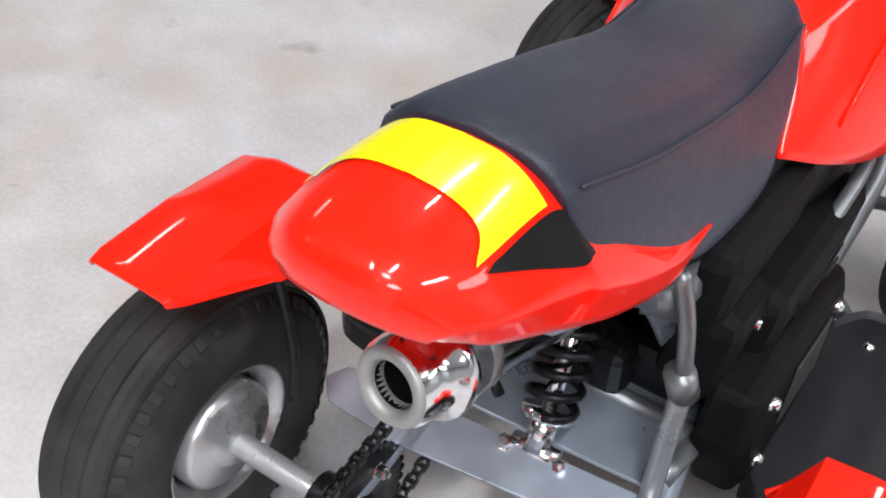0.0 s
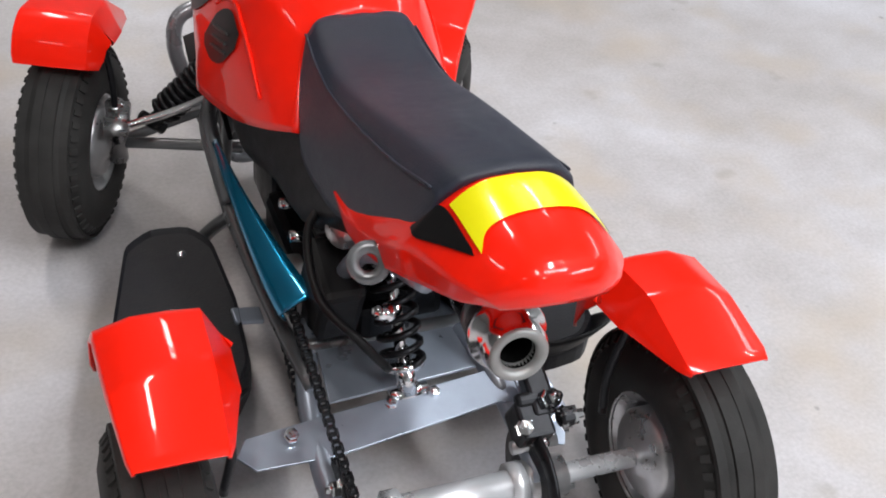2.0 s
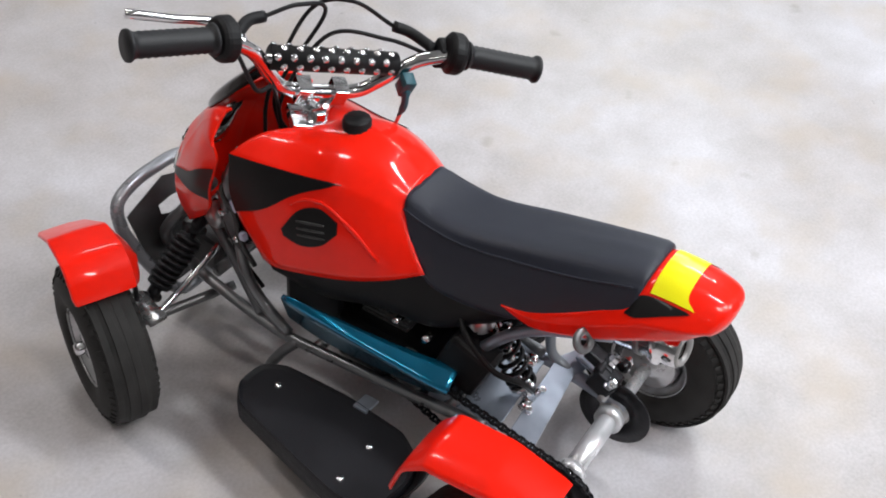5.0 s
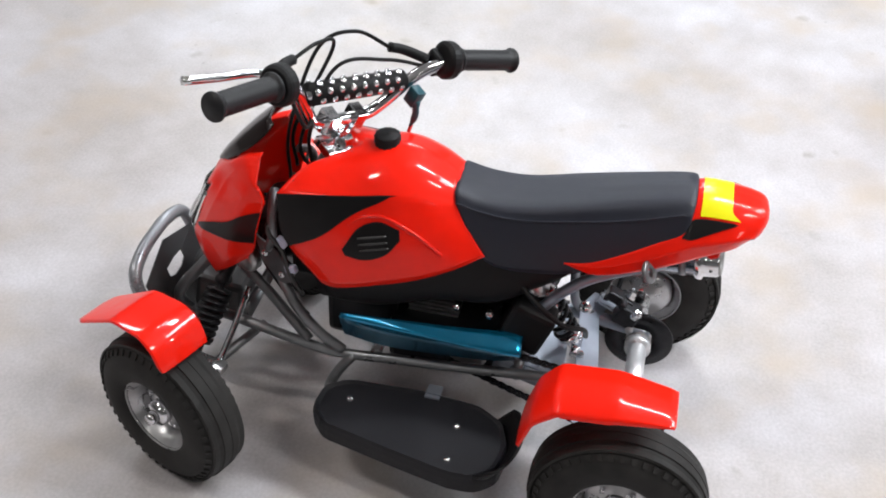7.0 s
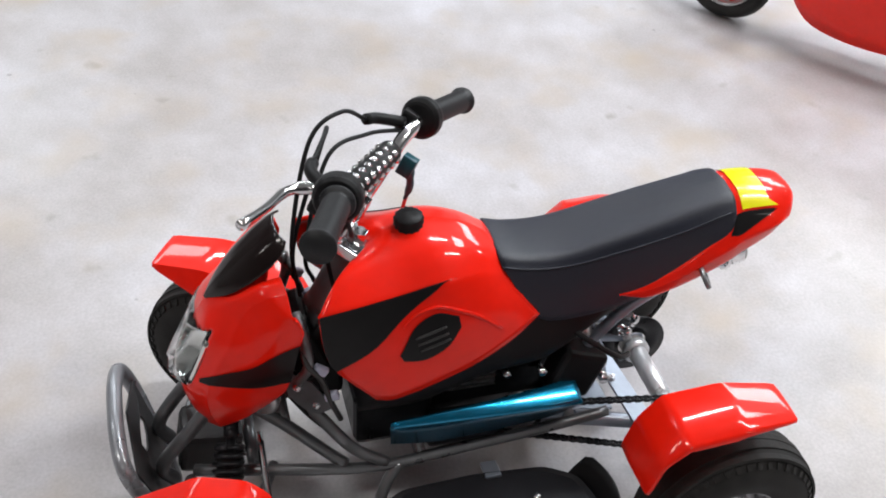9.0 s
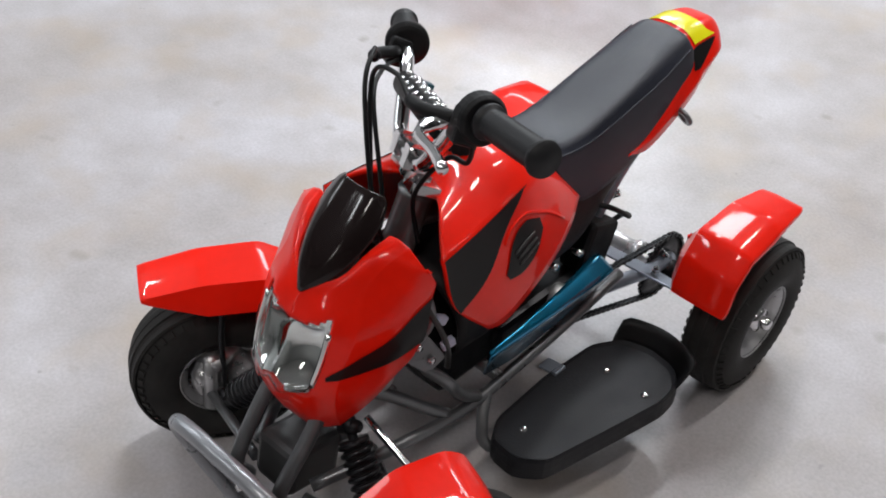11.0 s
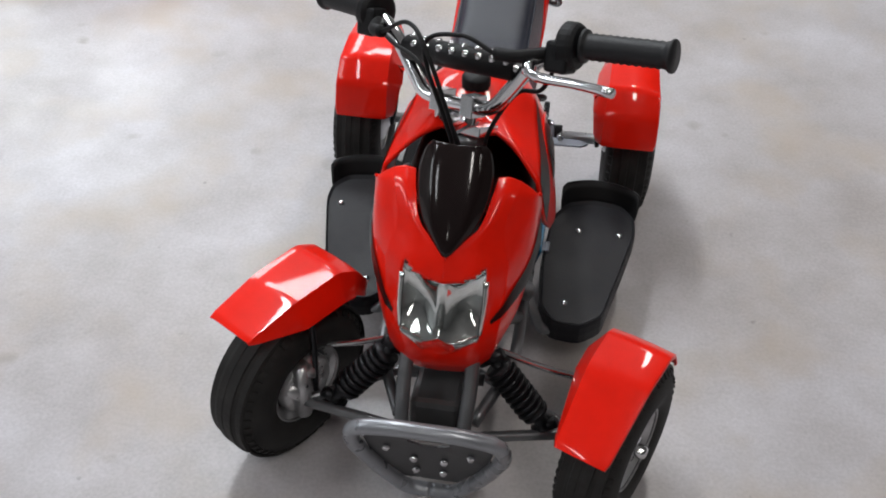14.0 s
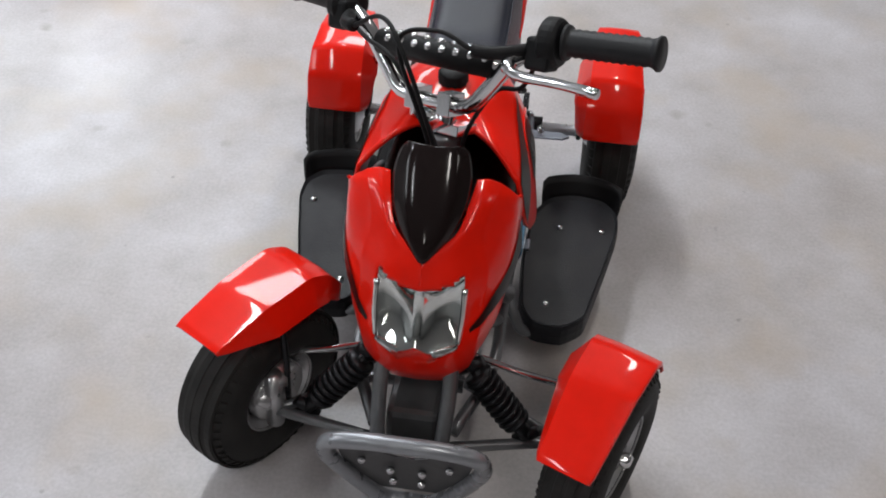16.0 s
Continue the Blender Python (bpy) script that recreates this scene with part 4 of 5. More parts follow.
bm = bmesh.new()
lathe(bm, [(0.017, -0.003), (0.018, 0.0), (0.017, 0.003), (0.008, 0.003), (0.007, 0.0), (0.008, -0.003)], 28, axis_pose((-0.086, -0.318, 0.431), (-0.25, -0.80, 0.50)), closed=True)
lug = part("frame_lug", bm, STEEL, quad, "grey steel ring lug under the tail")
bm = bmesh.new()
tube(bm, [V(-0.072, -0.314, 0.434), V(-0.060, -0.298, 0.428), V(-0.050, -0.262, 0.408), V(-0.045, -0.225, 0.392)], [0.007, 0.009, 0.010, 0.010], 10, 16)
part("gusset", bm, STEEL, lug)
for k, (hx, hy, hz, hr) in enumerate(((-0.058, -0.120, 0.352, 0.011), (-0.066, -0.090, 0.330, 0.008), (-0.040, -0.235, 0.300, 0.007))):
    bm = bmesh.new()
    lathe(bm, [(0, hr), (hr * 0.8, hr), (hr, hr * 0.6), (hr, -hr), (hr * 1.3, -hr), (hr * 1.3, -hr * 1.6), (0, -hr * 1.6)], 18, axis_pose((hx, hy, hz), (-0.8, -0.4, 0.5)))
    part("union_nut", bm, CHROME, engine, "bright union nut")
bm = bmesh.new()
tube(bm, [V(-0.058, -0.120, 0.352), V(-0.088, -0.150, 0.340), V(-0.090, -0.200, 0.300), V(-0.060, -0.235, 0.270), V(-0.030, -0.240, 0.230)], 0.0045, 8, 28)
part("fuel_hose", bm, BLACK_PLASTIC, engine, "black rubber hose")
bm = bmesh.new()
ax0, ax1 = V(0.000, -0.424, 0.408), V(0.024, -0.205, 0.372)
dd = (ax1 - ax0).normalized()
tube(bm, [ax0 + dd * d for d in (0.0, 0.004, 0.012, 0.024, 0.026, 0.030, 0.036, 0.038, 0.2, 0.222)], [0.0235, 0.0255, 0.0262, 0.0265, 0.0315, 0.0325, 0.0315, 0.0275, 0.0275, 0.022], 28, 0, False)
muffler = part("muffler", bm, CHROME, quad, "chromed exhaust silencer with open tail pipe")
bm = bmesh.new()
lathe(bm, [(0.0240, 0.004), (0.0237, 0.0), (0.0215, -0.0030), (0.0170, -0.0024), (0.0143, 0.002), (0.0140, 0.010)], 32, axis_pose(ax0, dd))
part("end_cap", bm, END_ALLOY, muffler, "rough pale alloy end cap")
bm = bmesh.new()
lathe(bm, [(0.0142, 0.003), (0.0135, 0.05), (0.0, 0.0505)], 28, axis_pose(ax0, dd))
part("bore", bm, BORE_BLACK, muffler, "near-black bore")
for f in (0.052, 0.13):
    bm = bmesh.new()
    tube(bm, [ax0 + dd * f, ax0 + dd * (f + 0.008)], 0.0287, 28)
    part("band", bm, STEEL, muffler)
frame_tube("exhaust_pipe", [(0.024, -0.206, 0.371), (0.050, -0.14, 0.310), (0.062, -0.02, 0.262), (0.045, 0.05, 0.240)], 0.013, CHROME, 24, "chromed exhaust header")

bm = bmesh.new()
box(bm, (0.062, 0.215, 0.150), pose(0.086, 0.0, 0.235, 0, 6))
box(bm, (0.050, 0.080, 0.090), pose(0.080, -0.125, 0.275, 0, 8))
box(bm, (0.050, 0.170, 0.070), pose(0.072, -0.090, 0.345, 0, 4))
shroud = part("fan_shroud", bm, DULL_BLACK, engine, "black fan shroud", smooth=False, bevel=0.016)
for k in range(6):
    bm = bmesh.new()
    box(bm, (0.006, 0.120, 0.006), pose(0.1185, 0.01, 0.190 + 0.016 * k, 0, 6))
    part("rib", bm, DARK_METAL, shroud, smooth=False)
bm = bmesh.new()
lathe(bm, [(0.0, 0.012), (0.011, 0.012), (0.014, 0.006), (0.014, -0.03)], 22, axis_pose((0.062, -0.175, 0.345), (0.6, -0.5, 0.1)))
box(bm, (0.030, 0.040, 0.026), pose(0.060, -0.190, 0.352, 20, 0, 15))
part("fuel_tap", bm, STEEL, engine, "grey alloy fitting below the seat")
for y, z in ((-0.11, 0.285), (-0.01, 0.288), (0.05, 0.27)):
    bm = bmesh.new()
    rod(bm, (0.098, y, z), (0.110, y, z), 0.006, 6)
    part("bolt", bm, CHROME, engine)

# guessed cover filling the dark gap from the engine's other side to the footboard
bm = bmesh.new()
outline = [(0.075, 0.232), (0.010, 0.246), (-0.075, 0.258), (-0.150, 0.246), (-0.165, 0.200), (-0.130, 0.125), (-0.020, 0.110), (0.070, 0.125), (0.095, 0.200)]
inner_ring = [bm.verts.new((0.095, y, z)) for y, z in outline]
rim_ring = [bm.verts.new((0.128, y, z)) for y, z in outline]
top_ring = [bm.verts.new((0.137, -0.035 + (y + 0.035) * 0.82, 0.185 + (z - 0.185) * 0.82)) for y, z in outline]
for a, b in ((inner_ring, rim_ring), (rim_ring, top_ring)):
    for k in range(len(outline)):
        bm.faces.new((a[k], a[(k + 1) % len(outline)], b[(k + 1) % len(outline)], b[k]))
bm.faces.new(top_ring)
bm.faces.new(inner_ring)
cover = part("gap_cover", bm, DULL_BLACK, engine, "black cover filling the dark gap beside the engine", smooth=False, bevel=0.006)
for y, z in ((-0.118, 0.226), (-0.104, 0.150), (0.040, 0.214)):
    bm = bmesh.new()
    lathe(bm, [(0.0, 0.008), (0.005, 0.007), (0.0065, 0.003), (0.007, -0.006)], 10, axis_pose((0.136, y, z), (1, 0, 0.2)))
    part("bolt", bm, CHROME, cover, "bright bolt head")
bm = bmesh.new()
vs = [bm.verts.new(p) for p in ((0.140, 0.026, 0.212), (0.140, -0.060, 0.218), (0.140, -0.072, 0.166), (0.140, 0.020, 0.160))]
bm.faces.new(vs)
part("badge_plate", bm, VENT_GREY, cover, "dull grey plate", smooth=False, thick=0.002)

# ---- blue skid plate beside the engine ----
bm = bmesh.new()
edge_top = smooth_line([(-0.116, 0.152, 0.262), (-0.113, 0.08, 0.265), (-0.100, -0.02, 0.261), (-0.086, -0.10, 0.258), (-0.076, -0.142, 0.255)], 24)
edge_fold = smooth_line([(-0.121, 0.154, 0.256), (-0.123, 0.08, 0.254), (-0.122, -0.02, 0.248), (-0.119, -0.10, 0.241), (-0.114, -0.145, 0.236)], 24)
edge_low = smooth_line([(-0.108, 0.150, 0.208), (-0.110, 0.08, 0.200), (-0.108, -0.02, 0.203), (-0.107, -0.10, 0.210), (-0.107, -0.142, 0.224)], 24)
lines = [edge_top]
for f in (0.25, 0.5, 0.75):
    lines.append([a.lerp(b, f) + V(-0.10, 0, 0.22) * (b - a).length * 0.9 * f * (1 - f) for a, b in zip(edge_top, edge_fold)])
lines += [edge_fold, [a.lerp(b, 0.06) for a, b in zip(edge_fold, edge_low)], edge_low]
rows = [[bm.verts.new(p) for p in line] for line in lines]
for a, b in zip(rows, rows[1:]):
    for k in range(23):
        bm.faces.new((a[k], a[k + 1], b[k + 1], b[k]))
part("skid_plate", bm, BLUE, quad, "shiny blue anodised side plate", thick=0.003)

# ---- footboards ----
def footboard(s):
    shape = [(0.128, 0.138), (0.150, 0.174), (0.198, 0.178), (0.232, 0.150), (0.262, 0.02), (0.281, -0.07), (0.279, -0.112), (0.254, -0.142), (0.204, -0.150), (0.158, -0.136), (0.130, -0.09), (0.122, 0.02)]
    pts = []
    for i, q in enumerate(shape):
        q, before, after = Vector(q), Vector(shape[i - 1]), Vector(shape[(i + 1) % len(shape)])
        p0, p1 = q + (before - q).normalized() * 0.012, q + (after - q).normalized() * 0.012
        pts += [V(s * p.x, p.y, 0.117) for p in (p0, (p0 + p1) / 4 + q / 2, p1)]
    bm = bmesh.new()
    c = V(s * 0.196, 0.01, 0.117)
    rings = []
    for f, z in ((1.01, -0.030), (1.015, -0.010), (1.005, 0.003), (0.985, 0.009), (0.960, 0.006), (0.94, 0.004)):
        rings.append([bm.verts.new(c + (p - c) * f + V(0, 0, z)) for p in pts])
    k = len(pts)
    for a, b in zip(rings, rings[1:]):
        for i in range(k):
            bm.faces.new((a[i], a[(i + 1) % k], b[(i + 1) % k], b[i]))
    bm.faces.new(rings[-1])
    bm.faces.new(list(reversed(rings[0])))
    f = part("footboard", bm, FOOT_PLASTIC, quad, "black plastic footboard with bright bolts", smooth=False)
    for x, y in ((0.168, 0.123), (0.181, -0.062), (0.253, -0.062)):
        bm = bmesh.new()
        lathe(bm, [(0.0, 0.0055), (0.004, 0.005), (0.0062, 0.0025), (0.0066, 0.0)], 14, Matrix.Translation((s * x, y, 0.120)) @ Matrix.Rotation(-math.pi / 2, 4, "Y"))
        part("bolt", bm, CHROME, f, "bright bolt head")
    bm = bmesh.new()
    box(bm, (0.034, 0.026, 0.006), pose(s * 0.116, -0.008, 0.121, 0, s * -8))
    part("mounting_tab", bm, ZINC, f, "pale steel mounting tab", smooth=False, bevel=0.002)
    bm = bmesh.new()
    rear = smooth_line([(s * x, y, 0.110) for x, y in ((0.276, -0.100), (0.266, -0.130), (0.236, -0.146), (0.200, -0.150), (0.162, -0.138), (0.146, -0.118))], 16)
    vs = []
    for i, p in enumerate(rear):
        up = min(1.0, 2.2 * math.sin(math.pi * i / 15))
        d = (p - V(s * 0.2, -0.06, 0.110)).normalized()
        vs.append([bm.verts.new(p + d * (0.024 * h * up) + V(0, 0, 0.042 * h * up)) for h in (0.0, 0.35, 0.7, 1.0)])
    for a, b in zip(vs, vs[1:]):
        for i in range(3):
            bm.faces.new((a[i], a[i + 1], b[i + 1], b[i]))
    part("heel_guard", bm, BLACK_PLASTIC, f, "black plastic heel guard", thick=0.004)


footboard(-1)
footboard(1)

# ---- front suspension and bumper ----
for s, sx, sy in ((-1, -0.208, 0.392), (1, 0.208, 0.400)):
    for y0, name in ((0.44, "control_arm"), (0.315, "control_arm")):
        bm = bmesh.new()
        tube(bm, [(s * 0.050, y0, 0.140), (s * 0.13, (y0 + sy) / 2, 0.132), (sx, sy, 0.122)], 0.008, 10, 10)
        part(name, bm, STEEL, quad, "grey tubular suspension arm")
    bm = bmesh.new()
    tube(bm, [(s * 0.060, 0.335, 0.225), (s * 0.14, 0.335, 0.195), (sx + s * 0.005, 0.335, 0.178)], 0.0055, 10, 8)
    part("tie_rod", bm, CHROME, quad, "bright steering tie rod")
    bm = bmesh.new()
    rod(bm, (sx, sy, 0.095), (sx, sy - 0.01, 0.190), 0.013, 16)
    rod(bm, (sx, sy, 0.142), (s * 0.245, sy - 0.006, 0.142), 0.015, 16)
    box(bm, (0.03, 0.07, 0.012), pose(sx, sy - 0.035, 0.180, 0, 0, s * 12))
    part("steering_knuckle", bm, ALLOY, quad, "cast steering knuckle")
bm = bmesh.new()
half_hoop = [(0.036, 0.464, 0.036), (0.068, 0.476, 0.084), (0.097, 0.500, 0.160), (0.106, 0.514, 0.205), (0.094, 0.525, 0.240), (0.048, 0.530, 0.255)]
hoop = [(0, 0.462, 0.030)] + half_hoop + [(0, 0.531, 0.257)] + [(-x, y, z) for x, y, z in reversed(half_hoop)] + [(0, 0.462, 0.030)]
tube(bm, hoop, 0.0115, 14, 72)
bumper = part("front_bumper", bm, BUMPER, quad, "silver-grey tubular front bumper loop")
bm = bmesh.new()
outer = [(0.094, 0.510, 0.215), (0.0, 0.518, 0.244), (-0.094, 0.510, 0.215), (-0.084, 0.488, 0.140), (-0.040, 0.464, 0.060), (0.040, 0.464, 0.060), (0.084, 0.488, 0.140)]
hole = [(0.030, 0.503, 0.204), (0.0, 0.504, 0.207), (-0.030, 0.503, 0.204), (-0.030, 0.498, 0.188), (-0.012, 0.496, 0.180), (0.012, 0.496, 0.180), (0.030, 0.498, 0.188)]
ov, hv = [bm.verts.new(p) for p in outer], [bm.verts.new(p) for p in hole]
for i in range(7):
    bm.faces.new((ov[i], ov[(i + 1) % 7], hv[(i + 1) % 7], hv[i]))
part("bumper_plate", bm, PLATE_GREY, bumper, "grey pressed steel plate in the bumper", smooth=False, thick=0.003)
for x, z, y in ((0.022, 0.140, 0.486), (-0.022, 0.140, 0.486), (0.020, 0.098, 0.474), (-0.020, 0.098, 0.474), (0.060, 0.168, 0.494), (-0.060, 0.168, 0.494)):
    bm = bmesh.new()
    rod(bm, (x, y, z), (x, y + 0.008, z + 0.003), 0.0055, 6)
    part("bolt", bm, CHROME, bumper)
frame_tube("head_brace", [(0.066, 0.345, 0.290), (0.074, 0.300, 0.250), (0.086, 0.250, 0.200), (0.098, 0.215, 0.170)], 0.009, STEEL, 16, "grey frame brace", True)
frame_tube("shock_mount", [(0.020, 0.365, 0.275), (0.064, 0.373, 0.252), (0.076, 0.374, 0.244)], 0.011, DARK_METAL, 10, "", True)
frame_tube("fork_brace", [(0.045, 0.300, 0.345), (0.072, 0.275, 0.320), (0.088, 0.240, 0.300)], 0.010, DARK_METAL, 10, "", True)
frame_tube("cross_member", [(-0.072, 0.300, 0.255), (0.072, 0.300, 0.255)], 0.010, STEEL)
frame_tube("cross_member", [(-0.060, 0.345, 0.160), (0.060, 0.345, 0.160)], 0.010, STEEL)
bm = bmesh.new()
box(bm, (0.110, 0.075, 0.085), pose(0, 0.275, 0.345, -20))
box(bm, (0.070, 0.060, 0.060), pose(0, 0.235, 0.285, 0))
part("battery_box", bm, BLACK_PLASTIC, quad, "black plastic box behind the headlight", smooth=False, bevel=0.008)
bm = bmesh.new()
lathe(bm, [(0, 0.012), (0.016, 0.012), (0.022, 0.006), (0.022, -0.008), (0, -0.01)], 24, axis_pose((-0.070, 0.325, 0.300), (-1, 0.4, 0)))
part("horn", bm, ALLOY, quad, "small grey horn")
for sx in (1, -1):
    bm = bmesh.new()
    tube(bm, [V(sx * 0.030, 0.33, 0.36), V(sx * 0.080, 0.30, 0.330), V(sx * 0.092, 0.26, 0.270), V(sx * 0.085, 0.22, 0.215)], 0.0035, 7, 24)
    part("wiring", bm, BLACK_PLASTIC, quad, "black wiring")
bm = bmesh.new()
box(bm, (0.074, 0.09, 0.075), pose(0, 0.405, 0.165, 10))
part("front_subframe", bm, PLATE_GREY, quad, smooth=False, bevel=0.01)

# brackets, hoses and connectors behind the nose
for sx in (1, -1):
    bm = bmesh.new()
    vs = [bm.verts.new(p) for p in ((sx * 0.088, 0.300, 0.372), (sx * 0.098, 0.262, 0.352), (sx * 0.102, 0.232, 0.300), (sx * 0.096, 0.258, 0.282), (sx * 0.086, 0.292, 0.318))]
    bm.faces.new(vs)
    bracket = part("side_bracket", bm, STEEL, quad, "grey steel bracket behind the nose", smooth=False, thick=0.003)
    for y, z in ((0.282, 0.345), (0.256, 0.305)):
        bm = bmesh.new()
        lathe(bm, [(0.0, 0.007), (0.005, 0.0065), (0.0065, 0.002), (0.0065, -0.004)], 8, axis_pose((sx * 0.098, y, z), (sx, 0, 0.3)))
        part("bolt", bm, CHROME, bracket, "bright bolt head")
    bm = bmesh.new()
    tube(bm, [V(sx * 0.060, 0.275, 0.445), V(sx * 0.096, 0.268, 0.420), V(sx * 0.104, 0.266, 0.385), V(sx * 0.094, 0.280, 0.350)], 0.0075, 10, 16)
    part("fairing_stay", bm, STEEL, quad, "grey tubular fairing stay")
    bm = bmesh.new()
    tube(bm, [V(sx * 0.050, 0.262, 0.430), V(sx * 0.108, 0.272, 0.404), V(sx * 0.108, 0.250, 0.362), V(sx * 0.112, 0.238, 0.322), V(sx * 0.100, 0.222, 0.270)], 0.0042, 8, 26)
    part("hose", bm, VENT_GREY, quad, "dark grey rubber hose")
    for x, y, z, turn in ((0.106, 0.250, 0.378, 30), (0.110, 0.236, 0.330, -15)):
        bm = bmesh.new()
        box(bm, (0.010, 0.020, 0.013), pose(sx * x, y, z, turn, 0, sx * 12))
        part("connector", bm, PALE_PLASTIC, quad, "pale plastic plug", smooth=False, bevel=0.002)

# ---- handlebar ----
BAR_M = V(-0.002, 0.115, 0.634)
BAR_A = V(-0.827, 0.508, 0.243).normalized()      # towards the left grip
BAR_S = V(0, -0.432, 0.902)
BAR_S = (BAR_S - BAR_A * BAR_S.dot(BAR_A)).normalized()
BAR_F = BAR_S.cross(BAR_A)
if BAR_F.y < 0:
    BAR_F = -BAR_F


def hb_pt(p, q=0.0, f=0.0):
    """p along the bar to the left, q up the steering axis, f forward."""
    return BAR_M + BAR_A * p + BAR_S * q + BAR_F * f


bars = empty("handlebar")
bars.parent = quad
bars["label"] = "chromed handlebar turned to one side"
bm = bmesh.new()
tube(bm, [hb_pt(p, q, f) for p, q, f in ((0.300, -0.002, 0.003), (0.24, -0.004, 0.014), (0.188, -0.006, 0.024), (0.150, -0.020, 0.030), (0.120, -0.040, 0.033), (0.088, -0.078, 0.032), (0.060, -0.106, 0.032), (0.02, -0.112, 0.032),
                                       (-0.02, -0.112, 0.032), (-0.060, -0.106, 0.032), (-0.088, -0.078, 0.032), (-0.120, -0.040, 0.033), (-0.150, -0.020, 0.030), (-0.188, -0.006, 0.024), (-0.24, -0.004, 0.014), (-0.300, -0.002, 0.003))], 0.0105, 16, 70)
part("bar_tube", bm, CHROME, bars, "chromed bar")
bm = bmesh.new()
rod(bm, hb_pt(0.112, -0.048, 0.034), hb_pt(-0.112, -0.048, 0.034), 0.007)
part("cross_brace", bm, CHROME, bars)
bm = bmesh.new()
rod(bm, hb_pt(0.096, -0.048, 0.036), hb_pt(-0.096, -0.048, 0.036), 0.0175, 20)
pad = part("bar_pad", bm, BLACK_PLASTIC, bars, "black bar pad with bright studs")
for row in range(4):
    for k in range(8):
        p = 0.080 - k * 0.0235 + (0.011 if row % 2 else 0)
        a = radians(5 + row * 48)
        bm = bmesh.new()
        c = hb_pt(p, -0.048 + 0.0172 * math.sin(a), 0.036 - 0.0172 * math.cos(a))
        d = BAR_S * math.sin(a) - BAR_F * math.cos(a)
        lathe(bm, [(0.0, 0.0035), (0.0035, 0.003), (0.0055, 0.0)], 8, axis_pose(c, d))
        part("stud", bm, CHROME, pad)
for s in (1, -1):
    bm = bmesh.new()
    prof = []
    for k in range(25):
        x = 0.114 * k / 24
        prof.append((0.0175 - (0.0014 if k % 2 else 0), x))
    lathe(bm, [(0.0, 0.0)] + [(0.0205, 0.0005), (0.021, 0.004), (0.0185, 0.007)] + prof[2:] + [(0.021, 0.115), (0.022, 0.119), (0.0, 0.120)], 24, axis_pose(hb_pt(s * 0.306, -0.002, 0.002), hb_pt(s * 0.188, -0.006, 0.024) - hb_pt(s * 0.306, -0.002, 0.002)))
    part("grip", bm, GRIP, bars, "black rubber grip")
    bm = bmesh.new()
    lathe(bm, [(0.0, 0.0), (0.026, 0.0), (0.031, 0.004), (0.031, 0.020), (0.026, 0.026), (0.0, 0.027)], 26, axis_pose(hb_pt(s * 0.186, -0.008, 0.026), hb_pt(s * 0.188, -0.006, 0.024) - hb_pt(s * 0.306, -0.002, 0.002)))
    box(bm, (0.034, 0.030, 0.040), Matrix.Translation(hb_pt(s * 0.168, -0.022, 0.040)) @ Matrix((BAR_A, BAR_F, BAR_S)).transposed().to_4x4())
    part("lever_clamp", bm, BLACK_PLASTIC, bars, "black lever clamp and switch housing", smooth=False, bevel=0.005)
    bm = bmesh.new()
    tube(bm, [hb_pt(s * 0.150, -0.018, 0.030), hb_pt(s * 0.140, -0.034, 0.066), hb_pt(s * 0.165, -0.044, 0.088), hb_pt(s * 0.225, -0.044, 0.088), hb_pt(s * 0.282, -0.045, 0.092)], [0.010, 0.009, 0.0065, 0.006, 0.0065], 10, 20)
    if s > 0:
        part("brake_lever", bm, CHROME, bars, "bright brake lever")
    else:
        bm.free()
    bm = bmesh.new()
    tube(bm, [hb_pt(s * 0.150, -0.020, 0.045), hb_pt(s * 0.125, -0.026, 0.078), hb_pt(s * 0.100, -0.026, 0.088)], 0.0085, 10, 10)
    part("cable_boot", bm, BLACK_PLASTIC, bars)
bm = bmesh.new()
for s in (1, -1):
    tube(bm, [hb_pt(s * 0.028, -0.108, 0.032), hb_pt(s * 0.028, -0.128, 0.036), V(s * 0.022, 0.186, 0.500)], 0.011, 12)
    box(bm, (0.022, 0.030, 0.030), Matrix.Translation(hb_pt(s * 0.028, -0.110, 0.032)) @ Matrix((BAR_A, BAR_F, BAR_S)).transposed().to_4x4())
box(bm, (0.075, 0.040, 0.014), Matrix.Translation(V(0, 0.186, 0.507)) @ Matrix((BAR_A, BAR_F, BAR_S)).transposed().to_4x4())
rod(bm, V(0, 0.180, 0.50), V(0, 0.175, 0.525), 0.012, 6)
part("bar_clamp", bm, CHROME, bars, "bright bar clamp", smooth=False, bevel=0.003)
bm = bmesh.new()
box(bm, (0.018, 0.022, 0.030), Matrix.Translation(hb_pt(-0.108, -0.056, 0.006)) @ Matrix((BAR_A, BAR_F, BAR_S)).transposed().to_4x4())
tube(bm, [hb_pt(-0.108, -0.060, 0.002), hb_pt(-0.112, -0.080, -0.010), hb_pt(-0.112, -0.105, -0.014)], [0.009, 0.006, 0.0035], 8, 8)
part("kill_switch", bm, TEAL, bars, "dark teal cut-out switch", bevel=0.003)
bm = bmesh.new()
tube(bm, [hb_pt(-0.112, -0.100, -0.014), hb_pt(-0.112, -0.122, -0.018)], 0.003, 6)
part("tether", bm, STRAP, bars, "short red tether")


def cable(pts, r=0.0032):
    bm = bmesh.new()
    tube(bm, pts, r, 7, 40)
    part("cable", bm, BLACK_PLASTIC, bars, "black control cable")


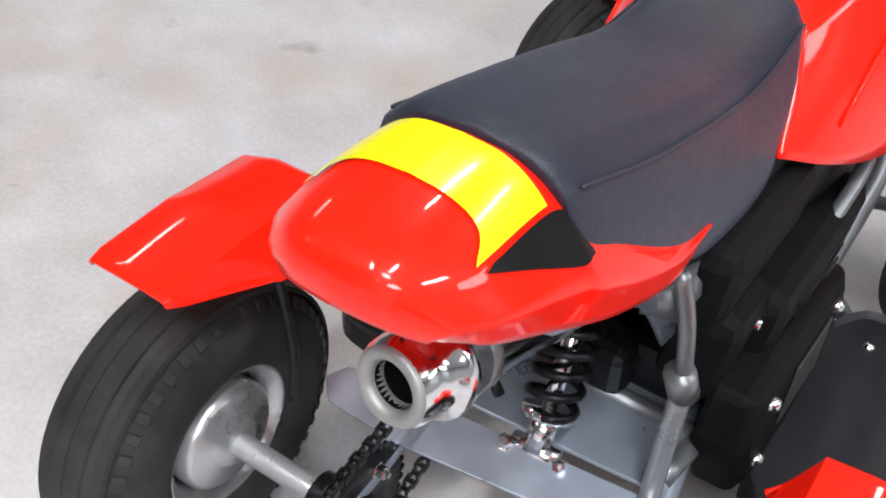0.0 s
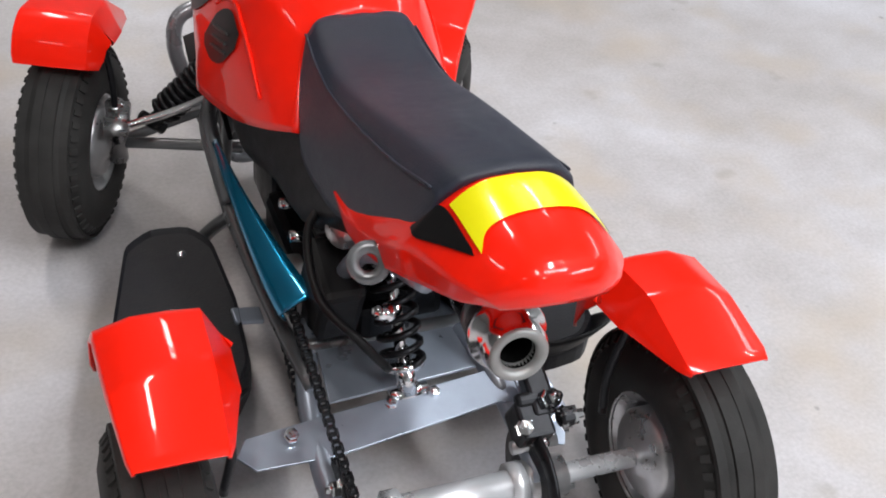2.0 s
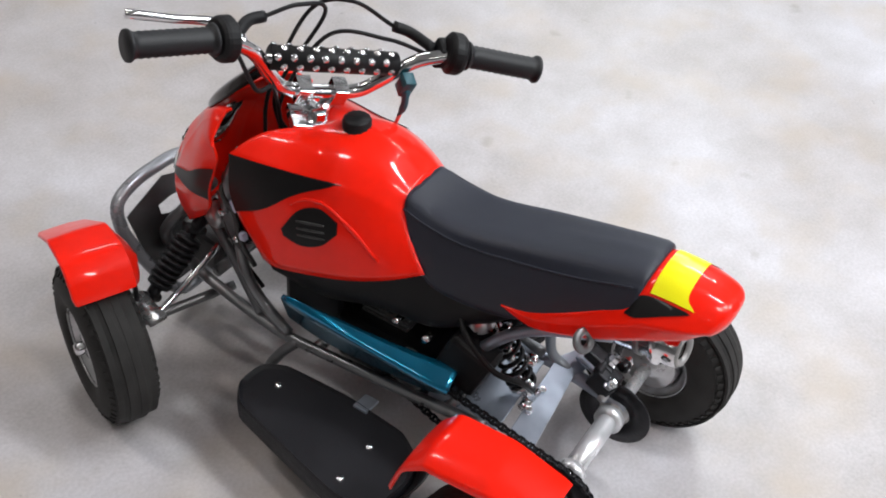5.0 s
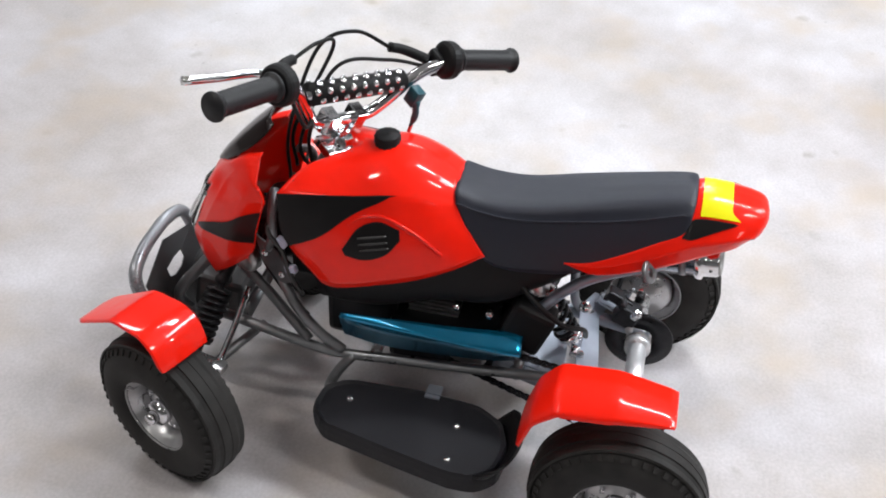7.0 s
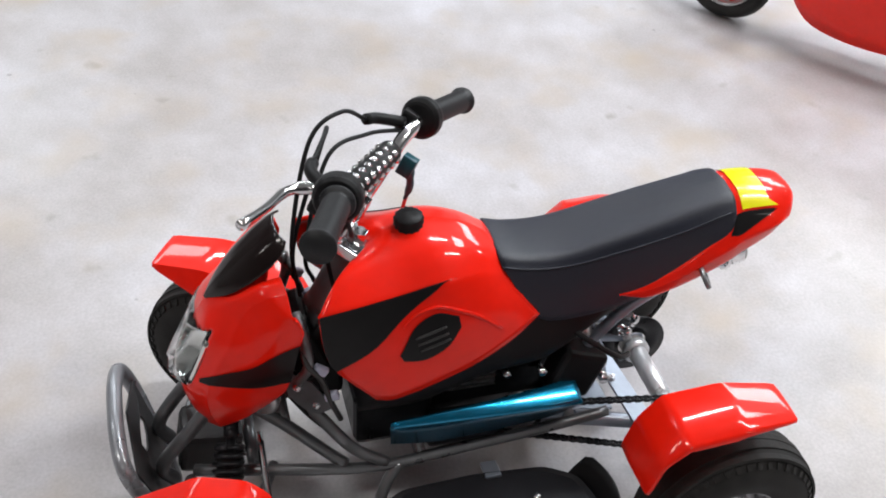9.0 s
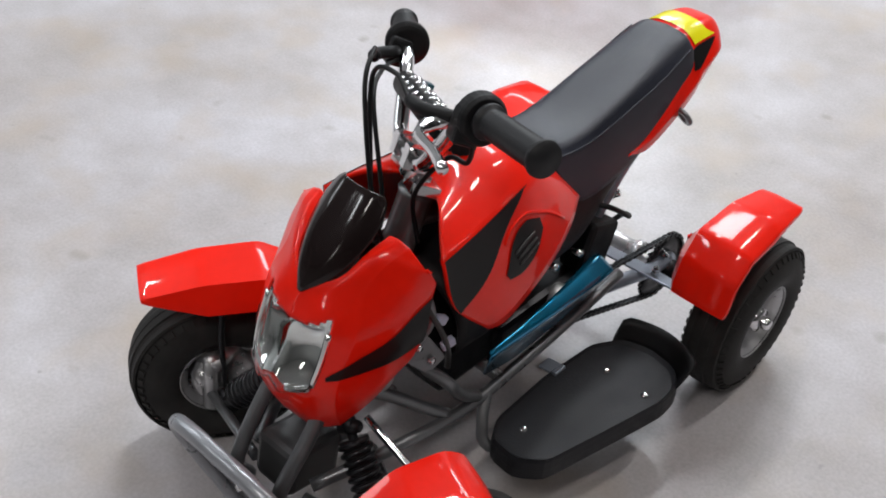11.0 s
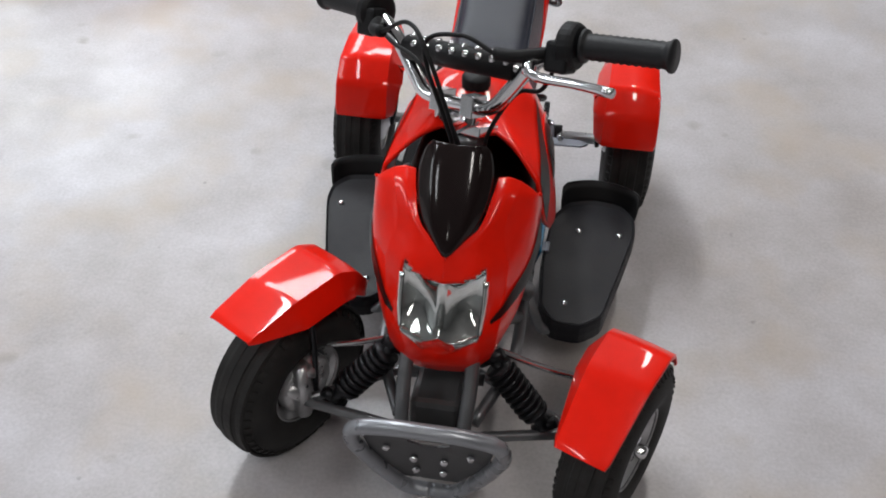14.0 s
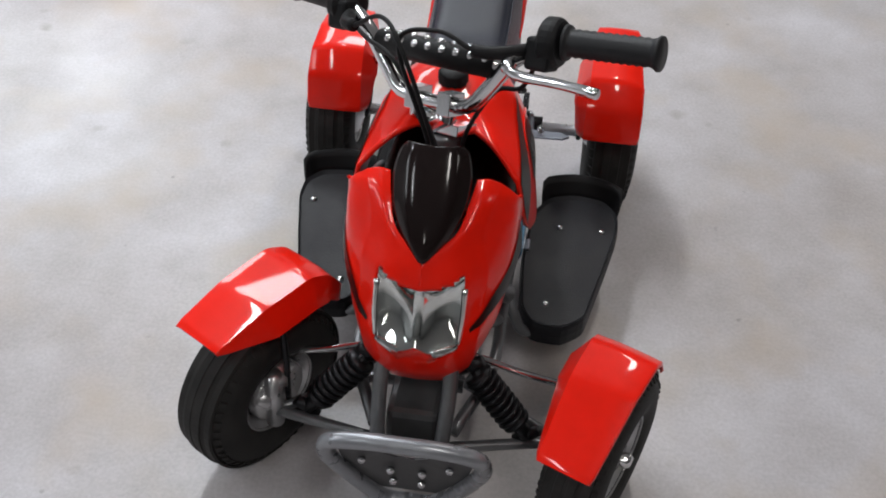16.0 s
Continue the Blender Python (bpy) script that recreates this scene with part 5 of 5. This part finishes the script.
cable([hb_pt(0.100, -0.026, 0.088), hb_pt(0.05, -0.010, 0.100), hb_pt(0.0, -0.035, 0.110), V(0.010, 0.262, 0.520), V(0.02, 0.265, 0.440)])
cable([hb_pt(-0.100, -0.026, 0.088), hb_pt(-0.03, -0.005, 0.110), hb_pt(0.02, -0.045, 0.120), V(0.0, 0.268, 0.520), V(-0.02, 0.262, 0.440)])
cable([hb_pt(-0.15, -0.03, 0.04), hb_pt(-0.09, -0.04, 0.075), hb_pt(-0.01, -0.065, 0.095), V(0.0, 0.25, 0.50), V(0.03, 0.235, 0.42)])
cable([hb_pt(0.15, -0.03, 0.02), hb_pt(0.115, -0.075, 0.0), hb_pt(0.085, -0.085, 0.015), V(-0.03, 0.225, 0.52), V(-0.03, 0.215, 0.44)])

# ================= the second bike, parked behind =================
pocket = empty("pocket_bike", Matrix.Translation((1.51, -1.225, FLOOR)) @ Matrix.Rotation(math.atan2(0.56, 0.80), 4, "Z"))
tagged(pocket, "small red and white two-wheeled pocket bike parked on concrete", "motorbike")


def bike_wheel(x):
    w = empty("wheel", Matrix.Translation((x, 0, 0.145)) @ Matrix.Rotation(math.pi / 2, 4, "Z"))
    w.parent = pocket
    bm = bmesh.new()
    lathe(bm, [(0.098, -0.020), (0.112, -0.033), (0.132, -0.028), (0.145, 0.0), (0.132, 0.028), (0.112, 0.033), (0.098, 0.020)], 48)
    part("tyre", bm, RUBBER, w, "black tyre")
    bm = bmesh.new()
    lathe(bm, [(0.101, -0.024), (0.096, -0.020), (0.090, 0.0), (0.096, 0.020), (0.101, 0.024)], 48)
    part("rim", bm, ALLOY, w, "silver rim", thick=0.002)
    for k in range(5):
        a = 2 * math.pi * k / 5
        bm = bmesh.new()
        tube(bm, [(0, 0.02 * math.cos(a), 0.02 * math.sin(a)), (0, 0.092 * math.cos(a), 0.092 * math.sin(a))], [0.013, 0.009], 10)
        part("spoke", bm, RED, w)
    bm = bmesh.new()
    lathe(bm, [(0, -0.03), (0.028, -0.03), (0.034, -0.016), (0.034, 0.016), (0.028, 0.03), (0, 0.03)], 24)
    part("hub", bm, RED, w, "red hub")
    bm = bmesh.new()
    lathe(bm, [(0.062, 0.024), (0.062, 0.027), (0.036, 0.027), (0.036, 0.024)], 32, closed=True)
    part("brake_disc", bm, STEEL, w)


bike_wheel(0.0)
bike_wheel(-1.03)
BODY = Skin([
    [V(-0.12, 0.0, 0.36), V(-0.13, 0.05, 0.34), V(-0.16, 0.07, 0.28), V(-0.20, 0.06, 0.18)],
    [V(-0.30, 0.0, 0.44), V(-0.30, 0.07, 0.40), V(-0.30, 0.10, 0.28), V(-0.30, 0.07, 0.10)],
    [V(-0.50, 0.0, 0.42), V(-0.50, 0.07, 0.38), V(-0.50, 0.10, 0.26), V(-0.50, 0.07, 0.09)],
    [V(-0.72, 0.0, 0.40), V(-0.72, 0.06, 0.37), V(-0.70, 0.08, 0.28), V(-0.68, 0.06, 0.14)],
    [V(-1.02, 0.0, 0.46), V(-1.01, 0.04, 0.44), V(-0.98, 0.05, 0.40), V(-0.94, 0.04, 0.36)],
])
bm = bmesh.new()
for side in (1, -1):
    for i in range(24):
        for j in range(12):
            q = [BODY.at(a / 24, b / 12) for a, b in ((i, j), (i + 1, j), (i + 1, j + 1), (i, j + 1))]
            bm.faces.new([bm.verts.new((p.x, side * p.y, p.z)) for p in q])
bmesh.ops.remove_doubles(bm, verts=bm.verts, dist=1e-5)
part("fairing", bm, RED, pocket, "red plastic fairing", thick=0.004)
bm = bmesh.new()
for side in (1, -1):
    tube(bm, [(0.0, side * 0.055, 0.145), (-0.06, side * 0.055, 0.30), (-0.11, side * 0.05, 0.44)], 0.013, 12)
part("fork", bm, CHROME, pocket, "bright fork legs")
bm = bmesh.new()
rod(bm, (-0.13, -0.20, 0.46), (-0.13, 0.20, 0.46), 0.011)
part("bar", bm, CHROME, pocket)
for side in (1, -1):
    bm = bmesh.new()
    rod(bm, (-0.13, side * 0.12, 0.46), (-0.13, side * 0.215, 0.46), 0.017)
    part("grip", bm, GRIP, pocket, "black rubber grip")
    bm = bmesh.new()
    tube(bm, [(-0.60, side * 0.05, 0.17), (-0.82, side * 0.055, 0.155), (-1.03, side * 0.055, 0.145)], 0.014, 12)
    part("swing_arm", bm, PALE_PLASTIC, pocket, "pale swing arm")
bm = bmesh.new()
box(bm, (0.30, 0.12, 0.03), Matrix.Translation((-0.72, 0, 0.415)))
part("saddle", bm, VINYL, pocket, "black saddle", smooth=False, bevel=0.012)
bm = bmesh.new()
tube(bm, [(-0.52, -0.07, 0.12), (-0.62, -0.22, 0.025), (-0.86, -0.20, 0.02), (-0.92, -0.06, 0.13)], 0.018, 12, 24)
part("stand", bm, PALE_PLASTIC, pocket, "pale blue side stand rail")
